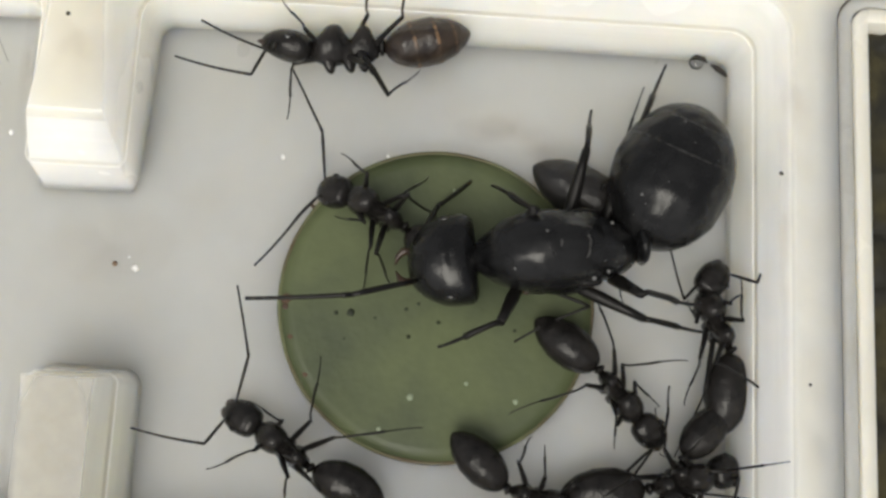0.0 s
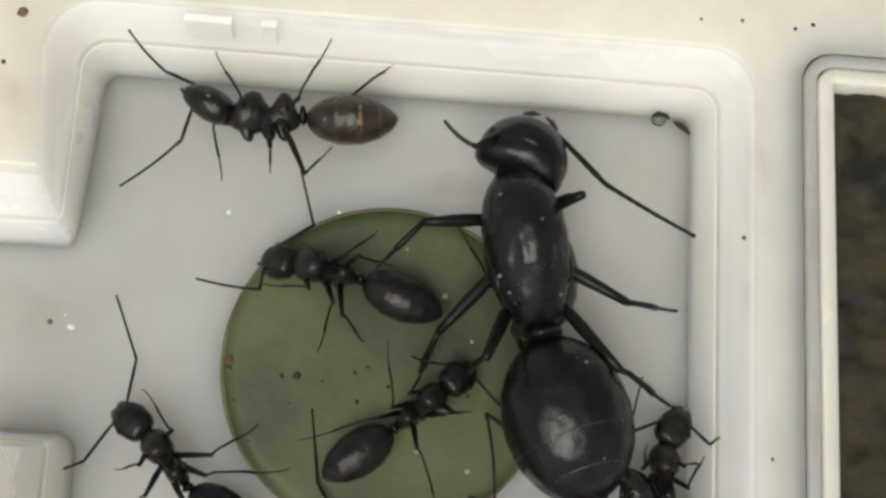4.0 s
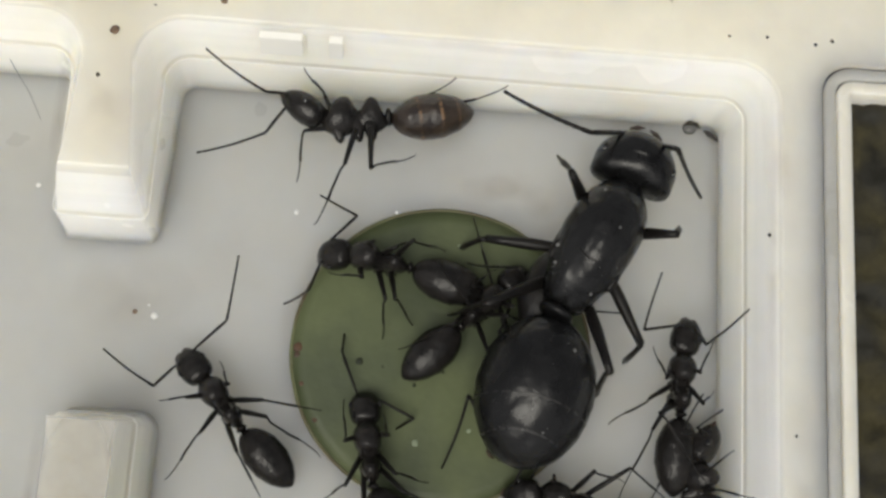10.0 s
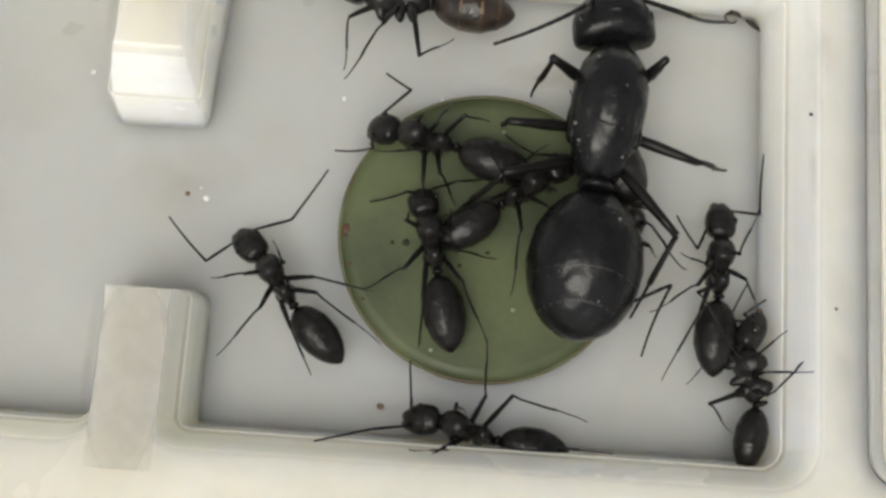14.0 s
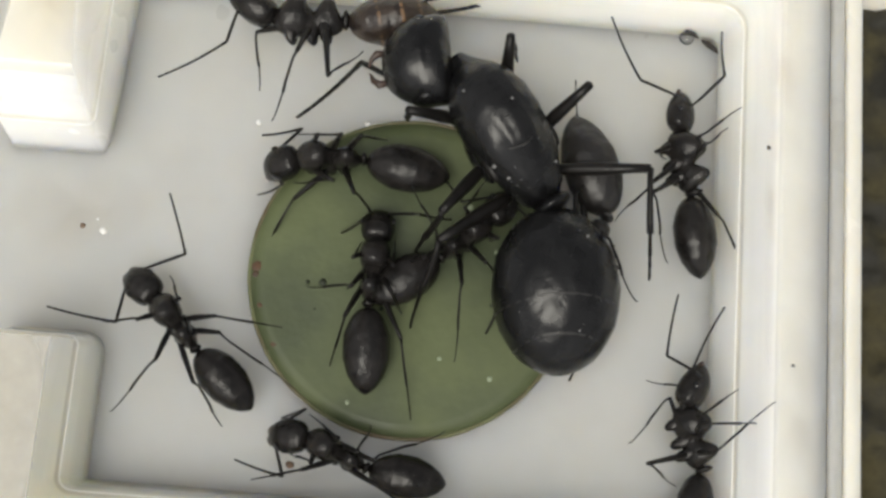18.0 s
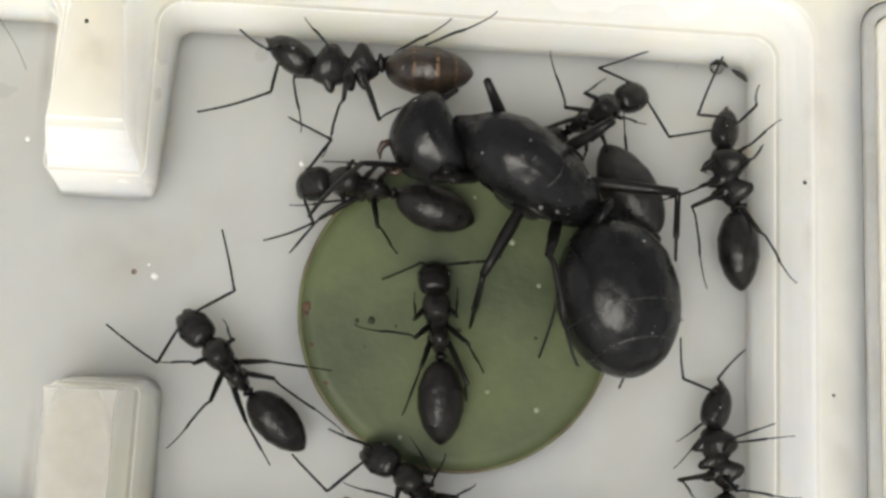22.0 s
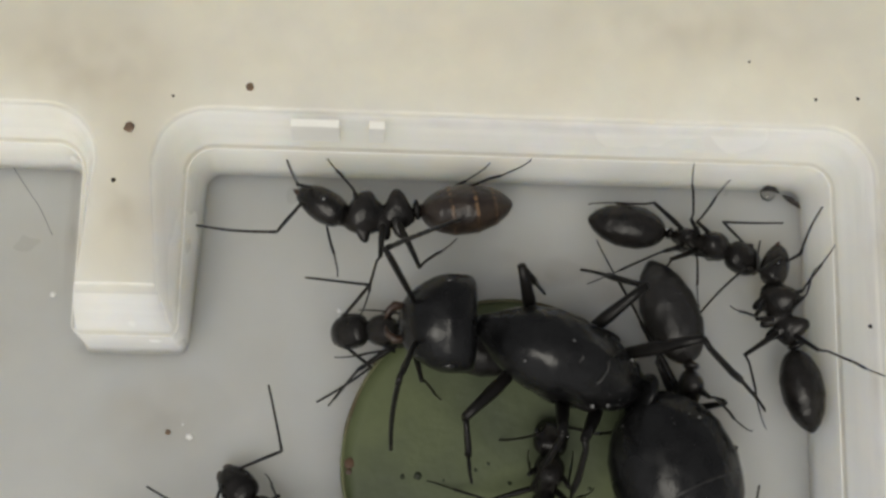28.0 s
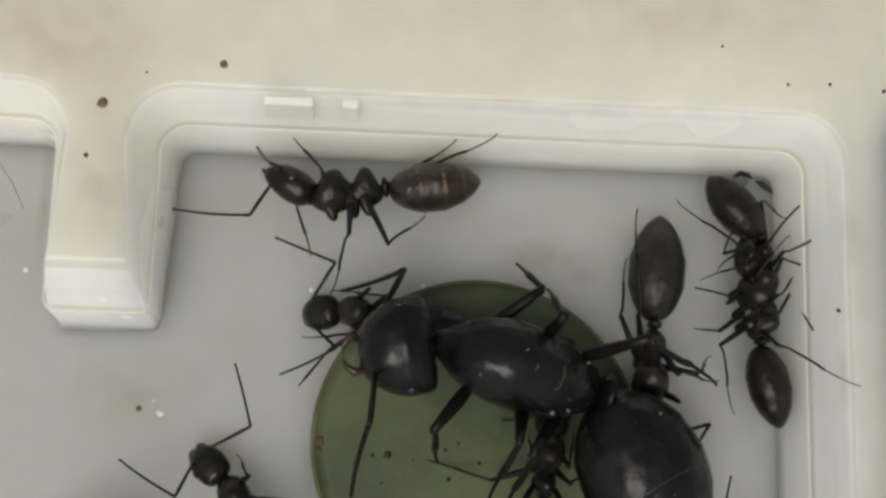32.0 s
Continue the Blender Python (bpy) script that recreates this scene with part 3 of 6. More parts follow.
# ---- ants ----
def build_ant(size, label, gaster_mat=None, queen=False, name="worker_ant", group="worker ants", fat=1.0, tone=None, nod=20, front=1.0, rear=1.0):
    """An ant facing +x, its origin between neck and petiole; nod: how far its head hangs; front, rear: size of head and gaster. Returns what moves on it."""
    s = size
    root = tagged(new(name), label, "ant", group)
    shell, gmat = tone or (QUEEN if queen else BLACK), gaster_mat or (QUEEN if queen else BLACK)

    def scaled(bm, longer=1.0, grow=1.0):
        for v in bm.verts:
            v.co *= s * grow
            v.co.x *= longer
        return bm

    if queen:
        neck, hinge, gl = (3.36, 0, 0.0), (-3.57, 0, -0.15), 7.05
        bm = loft(bmesh.new(), [(3.75, .35, .35, -.15), (3.3, .65, .6, -.1), (2.75, 1.15, 1.15, .15), (2.15, 1.5, 1.55, .3), (1.3, 1.74, 1.82, .4), (.4, 1.78, 1.86, .4),
                                (-.4, 1.68, 1.75, .35), (-1.2, 1.5, 1.5, .2), (-1.9, 1.3, 1.25, 0), (-2.5, 1.05, .95, -.2), (-2.95, .6, .6, -.3)], 40, 2.05)
        bmesh.ops.subdivide_edges(bm, edges=[e for e in bm.edges if e.calc_length() > .25], cuts=1, use_grid_fill=True)
        for v in bm.verts:      # the hind half is rough and dented
            v.co += v.co.normalized() * (.05 * noise.noise(v.co * 1.1) + max(0.0, min(.13, .09 * (.9 - v.co.x))) * noise.noise(v.co * 2.7))
        part("mesosoma", scaled(bm, 1.1), shell, root)
        for k, pts in enumerate((((.9, -1.15, 1.55, .03), (.45, -.6, 2.08, .05), (.3, 0, 2.24, .05), (.45, .6, 2.08, .05), (.9, 1.15, 1.55, .03)),
                                 ((-.35, -1.1, 1.55, .03), (-.75, -.5, 1.86, .05), (-.85, 0, 1.92, .05), (-.75, .5, 1.86, .05), (-.35, 1.1, 1.55, .03)))):
            part("suture", scaled(tube(bmesh.new(), pts, 6), 1.1), PLATE, root)
        bm = egg(bmesh.new(), -.72, .28, .62, .3, 1.78, .5, 16, 8)
        part("scutellum", scaled(bm, 1.1), shell, root)
        for sy in (-1, 1):
            bm = egg(bmesh.new(), -.5, .7, .22, .3, 0, .5, 10, 6)
            for v in bm.verts:
                v.co += Vector((-.9, sy * 1.50, .55))
            part("wing_scar", scaled(bm, 1.1), LIMB, root)
            bm = egg(bmesh.new(), -1.2, .9, .34, .8, 0, .5, 12, 7)
            for v in bm.verts:
                v.co += Vector((0, sy * 1.42, -.7))
            part("side_plate", scaled(bm, 1.1), shell, root)
        bm = egg(bmesh.new(), -.32, .32, .85, 1.0, .1, .5, 16, 7)
        for v in bm.verts:
            v.co.x -= 3.15
        part("petiole", scaled(bm, 1.1), shell, root)
        rings = [(0, .45, .4, 0), (.22, 1.15, .95, -.05), (.6, 1.72, 1.3, -.1), (1.1, 1.98, 1.45, -.15), (1.7, 1.92, 1.45, -.15), (2.3, 1.62, 1.3, -.2), (2.75, 1.28, 1.05, -.3), (3.05, .9, .7, -.4), (3.2, .5, .4, -.5)]
        bm = loft(bmesh.new(), rings, 24, 2.1)
        for v in bm.verts:
            if v.co.x < 1.2:
                v.co.x -= 0.75 * (abs(v.co.y) / 2.0) ** 2 - 0.2
    else:
        neck, hinge, gl = (1.38, 0, 0.0), (-1.52, 0, -0.12), 3.55
        bm = loft(bmesh.new(), [(1.5, .14, .14, -.02), (1.4, .3, .28, 0), (1.15, .55, .46, .06), (.75, .64, .66, .14), (.3, .56, .63, .16), (0.05, .40, .44, .04), (-.2, .34, .32, -.06)], 18)
        for v in bm.verts:
            v.co.z *= 1.3
        part("pronotum", scaled(bm), shell, root)
        bm = loft(bmesh.new(), [(.05, .25, .24, -.04), (-.2, .36, .38, 0), (-.55, .42, .60, .14), (-.9, .38, .56, .12), (-1.15, .26, .30, -.04), (-1.28, .14, .14, -.12)], 16)
        for v in bm.verts:
            v.co.z *= 1.3
        part("propodeum", scaled(bm), shell, root)
        bm = egg(bmesh.new(), -.15, .15, .27, .42, .08, .5, 14, 6)
        for v in bm.verts:
            v.co.x -= 1.40
        part("petiole", scaled(bm), shell, root)
        rings = [(0, .14, .14, 0), (.1, .40, .36, -.02), (.3, .60, .5, -.04), (.65, .72, .58, -.06), (1.0, .735, .58, -.08), (1.35, .67, .52, -.1), (1.65, .52, .4, -.14), (1.85, .36, .26, -.18), (1.95, .2, .1, -.2)]
        bm = loft(bmesh.new(), rings, 18, 2.25)
        for v in bm.verts:
            if v.co.x < .6:
                v.co.x -= 0.16 * (abs(v.co.y) / .8) ** 2 - 0.05
    if queen:
        for v in bm.verts:
            v.co.y *= 0.95
            v.co.x *= 0.95
    head = part("head", scaled(bm, 1.0, front), shell, root)
    f = 1.75 if queen else 1.0
    for sy in (-1, 1):
        bm = egg(bmesh.new(), -.16 * f, .16 * f, .09 * f, .14 * f, 0, .5, 10, 6)
        for v in bm.verts:
            v.co += Vector((.95, .665 * sy, .2)) if not queen else Vector((1.28, 1.60 * sy, .5))
        part("eye", scaled(bm, 1.0, front), EYE, head)
        x0 = 3.0 if queen else 1.72
        y0 = .62 * sy if queen else .34 * sy
        bm = tube(bmesh.new(), [(x0 - .1 * f, y0, -.22 * f, .08 * f), (x0 + .14 * f, y0 * 1.05, -.24 * f, .10 * f), (x0 + .28 * f, y0 * .7, -.25 * f, .07 * f), (x0 + .34 * f, y0 * .2, -.25 * f, .02 * f)])
        part("mandible", scaled(bm, 1.0, front), JAW, head)
    # gaster: overlapping plates, each a little proud of the next
    hy, hz = (2.68, 2.35) if queen else (.98 * fat, .88 * fat)
    bm = bmesh.new()
    cuts = (.30, .55, .76, .92) if queen else (.34, .60, .80, .93)
    rings, steps = [], 34
    for i in range(steps + 1):
        u = 0.5 - 0.5 * math.cos(math.pi * (0.03 + 0.955 * i / steps))
        fat = .50 if queen else .46
        r = math.sqrt(max(0.0, 1 - ((fat - u) / fat) ** 2)) if u < fat else max(0.0, 1 - ((u - fat) / (1 - fat)) ** 2) ** (.52 if queen else .66)
        lip = min(((c - u) % 1.0) for c in cuts)
        r *= 1 + (0.022 if queen else 0.03) * max(0.0, 1 - lip / 0.09)
        rings.append((-gl * u, max(hy * r, .03), max(hz * r, .03), -.15 * hz * u))
    loft(bm, rings, 28 if queen else 20, 2.05)
    gaster = part("gaster", scaled(bm, 1.0, rear), gmat, root)
    for c in (.56, .78) if queen else cuts[:3]:
        fat = .50 if queen else .46
        bm = bmesh.new()
        loops = []
        for du, k in ((-.034, 1.018), (-.012, 1.031), (.002, 1.033), (.012, .995)) if gaster_mat is BROWN else ((-.004, 1.003), (.000, 1.008), (.006, 1.008), (.012, .995)) if queen else ((-.045, 1.002), (-.030, 1.010), (.002, 1.014), (.012, .995)):
            ring = []
            for i in range(30):
                a = 2 * math.pi * i / 30
                u = c + du + (.075 * math.cos(a) ** 2 if queen else 0.0)
                r = math.sqrt(max(0.0, 1 - ((fat - u) / fat) ** 2)) if u < fat else max(0.0, 1 - ((u - fat) / (1 - fat)) ** 2) ** (.52 if queen else .66)
                ring.append(bm.verts.new((-gl * u, hy * r * k * math.cos(a), -.15 * hz * u + hz * r * k * math.sin(a))))
            loops.append(ring)
        for a, b in zip(loops, loops[1:]):
            skin(bm, a, b)
        part("plate_edge", scaled(bm, 1.0, rear), AMBER if gaster_mat is BROWN else PLATE if queen else LIMB if gaster_mat else BAND, gaster, "pale hairy plate edge")
    if queen:
        rng = random.Random(5)
        for name, owner, count in (("gaster_dust", gaster, 60), ("thorax_dust", root, 60)):      # fine pale specks and drops
            bm = bmesh.new()
            for k in range(count):
                a, r = radians(rng.uniform(15, 165)), rng.uniform(.012, .030)
                if owner is gaster:
                    u = rng.uniform(.1, .9)
                    w = math.sqrt(1 - (2 * u - 1) ** 2)
                    at = (-gl * u, 2.66 * w * math.cos(a), -.35 * u + 2.34 * w * math.sin(a))
                else:
                    u = rng.uniform(.0, .88)
                    w = 1.76 * math.sqrt(1 - (2 * u - 1) ** 2)
                    at = (3.0 - 6.0 * u, w * math.cos(a), .22 + w * math.sin(a))
                blob(bm, *at, r, .7, k, 1)
            part(name, scaled(bm, 1.0 if owner is gaster else 1.1), DUST, owner, "pale dust specks")
        for k, (x, y, z, r) in enumerate(((-3.3, .1, 2.05, .13), (-1.6, -1.1, 1.75, .09), (-2.2, 1.6, 1.45, .07), (-5.4, -.6, 1.6, .10), (-5.0, 1.0, 1.55, .06), (-4.3, -1.8, 1.25, .07))):
            part("dust_speck", blob(bmesh.new(), x, y, z, r * .7, .6, k), DUST, gaster)
        for k, (x, y, z, r) in enumerate(((-1.0, 1.5, 1.45, .12), (-1.7, 1.2, 1.2, .10), (.9, -.5, 2.25, .07), (-2.1, -.9, 1.05, .09), (2.3, .9, 1.65, .08))):
            part("dust_speck", blob(bmesh.new(), x, y, z, r * .7, .6, k + 9), DUST, root)
    # limbs
    legs = []
    for x, y in () if queen else ((.85, .34), (.02, .34), (-.55, .32)):
        for sy in (1, -1):      # thick hip joints under the body
            bm = egg(bmesh.new(), -.25, .82, .23, .28, 0, .42, 12, 7)
            for v in bm.verts:
                down = v.co.x
                v.co = Vector((x - .12 * down + v.co.z, sy * (y * .75 + .16 * down) + v.co.y, -.12 - down))
            part("coxa", scaled(bm), shell, root)
    if queen:
        spec = (("front", 1.87, 1.2, 2.9, 2.8), ("middle", -.44, 1.3, 3.5, 3.6), ("hind", -2.1, 1.1, 4.2, 4.7))
    else:
        spec = (("front", .85, .38, 1.6, 2.4), ("middle", .0, .36, 2.0, 2.9), ("hind", -.6, .34, 2.6, 3.7))
    for nm, x, y, l1, l2 in spec:
        for sy in (1, -1):
            w = .27 if queen else .122
            bm = tube(bmesh.new(), [(-.05, 0, 0, w * .75), (.1 * l1, 0, .02, w), (.4 * l1, 0, .05, w * 1.1), (.75 * l1, 0, .03, w * .85), (l1, 0, 0, w * .7)])
            fem = part("leg", scaled(bm), LIMB, root)
            w *= .52 if queen else .45
            shin = .58 * l2
            bm = tube(bmesh.new(), [(0, 0, 0, w), (.1 * l2, 0, .03 * l2, w * .9), (.45 * l2, 0, .02 * l2, w * 1.05), (shin, 0, 0, w * 1.1), (shin + .01 * l2, 0, 0, w * .55),
                                    (.78 * l2, 0, .0, w * .62), (.79 * l2, 0, .0, w * .45), (.88 * l2, 0, .005 * l2, w * .55), (.89 * l2, 0, .005 * l2, w * .4), (.97 * l2, 0, .02 * l2, w * .5), (1.0 * l2, 0, .035 * l2, w * .3)])
            tib = part("tibia", scaled(bm), LIMB, fem)
            legs.append((nm, sy, fem, tib, Vector((x * s, sy * y * s, (-.9 if queen else -.32) * s)), l1 * s, l2 * s))
    feelers = []
    for sy in (1, -1):
        l1, l2 = (3.2, 4.4) if queen else (2.2, 3.1)
        w = .12 if queen else .065
        sca = part("antenna", scaled(tube(bmesh.new(), [(0, 0, 0, w * .7), (.3 * l1, 0, .03, w), (.8 * l1, 0, .02, w * 1.15), (l1, 0, 0, w * .9)])), LIMB, root)
        pts = [(0, 0, 0, w)]
        for k in range(1, 11):
            pts.append((l2 * k / 10 - .01 * l2, 0, -.03 * l2 * math.sin(k * .3), w * (1.05 - .03 * k)))
            if k < 10:
                pts.append((l2 * k / 10, 0, -.03 * l2 * math.sin(k * .3), w * (.8 - .02 * k)))
        fla = part("flagellum", scaled(tube(bmesh.new(), pts)), LIMB, sca)
        base = Vector((2.55, .75 * sy, .35)) if queen else Vector((1.45, .3 * sy, .2))
        feelers.append((sy, sca, fla, base * s * front, l1 * s, l2 * s))
    return dict(root=root, head=head, gaster=gaster, legs=legs, feelers=feelers, neck=Vector(neck) * s, hinge=Vector(hinge) * s, size=s, queen=queen, nod=nod)


# ---- how ants move ----
def blend(rows, t):
    """The row at t, between its neighbours."""
    if t <= rows[0][0]:
        return rows[0]
    for a, b in zip(rows, rows[1:]):
        if t <= b[0]:
            k = (t - a[0]) / (b[0] - a[0])
            return tuple(p + (q - p) * k for p, q in zip(a, b))
    return rows[-1]


def bend(base, target, l1, l2, up):
    """Two-bone reach from base to target, bent towards up: the pose of the first bone and the turn of the second (mm, thing's space)."""
    d = target - base
    far = min(max(d.length, abs(l1 - l2) + 0.12 * l1), 0.985 * (l1 + l2))
    e = d.normalized()
    n = (up - e * up.dot(e)).normalized()
    a = (l1 * l1 - l2 * l2 + far * far) / (2 * far)
    knee = e * a + n * math.sqrt(max(0.0, l1 * l1 - a * a))
    foot = e * far
    x = knee.normalized()
    y = n.cross(e).normalized()
    z = x.cross(y)
    m = Matrix((x, y, z)).transposed().to_4x4()
    w = m.to_3x3().transposed() @ (foot - knee)
    return Matrix.Translation(base * MM) @ m, Matrix.Translation((l1 * MM, 0, 0)) @ pose(0, 0, 0, 0, math.degrees(math.atan2(-w.z, w.x)), 0)


def inside(x, y, lift):
    """Keeps a foot within the chamber: on the floor, or up a wall."""
    a = radians(-TURN)
    u, v = x * math.cos(a) - y * math.sin(a), x * math.sin(a) + y * math.cos(a)
    z = lift
    if u > 14.1:
        z, u = min(3.5, lift + 1.3 * (u - 14.1)), 14.1
    if v > 12.5:
        z, v = min(3.6, lift + 1.6 * (v - 12.5)), 12.6
    if v < -10.0:
        z, v = min(3.5, lift + 1.3 * (-10.0 - v)), -10.0
    return Vector((u * math.cos(a) + v * math.sin(a), -u * math.sin(a) + v * math.cos(a), z))


STANCE = {"front": (2.0, 1.7), "middle": (-.6, 2.9), "hind": (-3.9, 1.8)}
QUEEN_STANCE = {"front": (3.6, 3.4), "middle": (-.6, 5.4), "hind": (-4.6, 4.6)}


def way(turn, lift):
    """A direction from its turn off the ant's front and its lift, in degrees."""
    a, e = radians(turn), radians(lift)
    return Vector((math.cos(a) * math.cos(e), math.sin(a) * math.cos(e), math.sin(e)))


def joint(base, d1, d2, l1):
    """Poses of an upper limb that points along d1 from base, and of the lower limb that goes on along d2 (mm, thing's space)."""
    side = Vector((0, 0, 1)).cross(d1)
    side = side.normalized() if side.length > 0.05 else Vector((0, 1, 0))
    side = (side - d1 * side.dot(d1)).normalized()
    m = Matrix((d1, side, d1.cross(side))).transposed().to_4x4()
    w = m.to_3x3().transposed() @ d2
    return Matrix.Translation(base * MM) @ m, Matrix.Translation((l1 * MM, 0, 0)) @ pose(0, 0, 0, 0, -math.degrees(math.asin(max(-1.0, min(1.0, w.z)))), math.degrees(math.atan2(w.y, w.x)))


def glide(ob, rows):
    """Keys ob, with rows between those that turn it far."""
    out = [rows[0]]
    for (t0, a), (t1, b) in zip(rows, rows[1:]):
        far = math.degrees(a.to_quaternion().rotation_difference(b.to_quaternion()).angle)
        far = min(far, 360 - far)
        n = 1 + int(far // 70)
        out += [(t0 + (t1 - t0) * k / n, a.lerp(b, k / n)) for k in range(1, n)] + [(t1, b)]
    walk(ob, out)


def creep(ant, rows, held={}, tuck=1.0, seed=1):
    """Keys an ant. rows: (s, x, y, z, yaw, pitch, roll, head's turn, gaster's turn, reach of the neck) in mm and degrees.
    held: for limbs whose pose is known, by name and side, rows of (s, turn and lift of the upper limb, turn and lift of the lower one)
    in degrees in the ant's space; the other limbs step by themselves."""
    rng = random.Random(seed)
    glide(ant["root"], [(r[0], mm(r[1], r[2], r[3], r[6], -r[5], r[4])) for r in rows])
    n, h = ant["neck"], ant["hinge"]

    def swing(r, turn, dip):
        return pose(0, 0, 0, -r[6]) @ pose(0, 0, 0, 0, 0, turn) @ pose(0, 0, 0, r[6]) @ pose(0, 0, 0, 0, dip)

    def nod(r):
        return (8 if abs(r[6]) > 10 else ant["nod"]) - 0.6 * r[5]

    glide(ant["head"], [(r[0], mm(n.x + sum(r[9:]), n.y, n.z) @ swing(r, r[7], nod(r))) for r in rows])
    glide(ant["gaster"], [(r[0], mm(h.x, h.y, h.z) @ swing(r, r[8], 0.6 * r[5])) for r in rows])
    stance = QUEEN_STANCE if ant["queen"] else STANCE
    for nm, sy, fem, tib, hip, l1, l2 in ant["legs"]:
        key, first, second, last = nm + ("_l" if sy > 0 else "_r"), [], [], None
        sx, sw = stance[nm]
        jit = (rng.uniform(-.35, .35) * ant["size"], rng.uniform(-.35, .35) * ant["size"])
        for r in rows:
            if key in held:
                got = blend(held[key], r[0])
                m1, m2 = joint(hip, way(*got[1:3]), way(*got[3:5]), l1)
            else:
                body = Matrix.Translation((r[1], r[2], r[3])) @ pose(0, 0, 0, r[6], -r[5], r[4])
                flat = Matrix.Translation((r[1], r[2], 0)) @ pose(0, 0, 0, 0, 0, r[4])
                home = flat @ Vector((sx * tuck * ant["size"] + jit[0], sy * sw * tuck * ant["size"] + jit[1], 0))
                if last is None or (last - home).length > 1.3 * ant["size"]:
                    last = home + Vector((rng.uniform(-.4, .4), rng.uniform(-.4, .4), 0)) * ant["size"]
                m1, m2 = bend(hip, body.inverted() @ inside(last.x, last.y, 0.12), l1, l2, Vector((0.5, 0.2 * sy, 1)) if ant["queen"] else Vector((0.28, 0.1 * sy, 1)))
            first.append((r[0], m1))
            second.append((r[0], m2))
        glide(fem, first)
        glide(tib, second)
    for sy, sca, fla, base, l1, l2 in ant["feelers"]:
        key, first, second = "feeler_" + ("l" if sy > 0 else "r"), [], []
        ph = rng.uniform(0, 6)
        for r in rows:
            turn = Matrix.Translation(n + Vector((sum(r[9:]), 0, 0))) @ swing(r, r[7], nod(r))
            root = turn @ base
            if key in held:
                got = blend(held[key], r[0])
                m1, m2 = joint(root, way(*got[1:3]), way(*got[3:5]), l1)
            else:
                a = radians(34 + 14 * math.sin(r[0] * 1.7 + ph))
                goal = root + turn.to_3x3() @ Vector((math.cos(a), sy * math.sin(a), .1 + .12 * math.sin(r[0] * 2.1 + ph))) * ((l1 + l2) * tuck * (.87 + .05 * math.sin(r[0] + ph)))
                m1, m2 = bend(root, goal, l1, l2, turn.to_3x3() @ Vector((-.35, sy, .08)))
            first.append((r[0], m1))
            second.append((r[0], m2))
        glide(sca, first)
        glide(fla, second)


queen_ant = build_ant(1.0, "large glossy black queen ant with a swollen gaster", None, True, "queen_ant", "ants", nod=12, front=1.05, rear=1.0)
top_ant = build_ant(1.1, "black worker ant with an amber-banded brown gaster clinging to the wall", BROWN, fat=1.1, nod=8, front=1.14, rear=1.03)
disc_ant = build_ant(1.04, "black worker ant at the upper edge of the green disc", None, nod=38, front=1.0, rear=1.01)
lone_ant = build_ant(1.0, "black worker ant resting with spread legs on the white floor", None, nod=17, front=1.0, rear=0.94)
climbing_ant = build_ant(1.02, "black worker ant walking onto the green disc", None, nod=38, front=1.0, rear=1.02)
roaming_ant = build_ant(0.98, "black worker ant roaming along the chamber wall", None, nod=24, front=1.0, rear=0.94)
tending_ant = build_ant(0.96, "black worker ant squeezing past the queen", None, nod=24, front=1.0, rear=1.02)
wall_ant = build_ant(1.0, "black worker ant beside the chamber wall", None, nod=14, front=1.0, rear=1.03)
corner_ant = build_ant(0.95, "black worker ant on its side against the chamber wall", None, nod=8, front=1.12, rear=0.9)
limp_ant = build_ant(1.2, "large limp blackish brown ant wedged beside the queen", SOOTY, fat=0.94, tone=SOOTY, nod=20, front=1.0, rear=1.12)


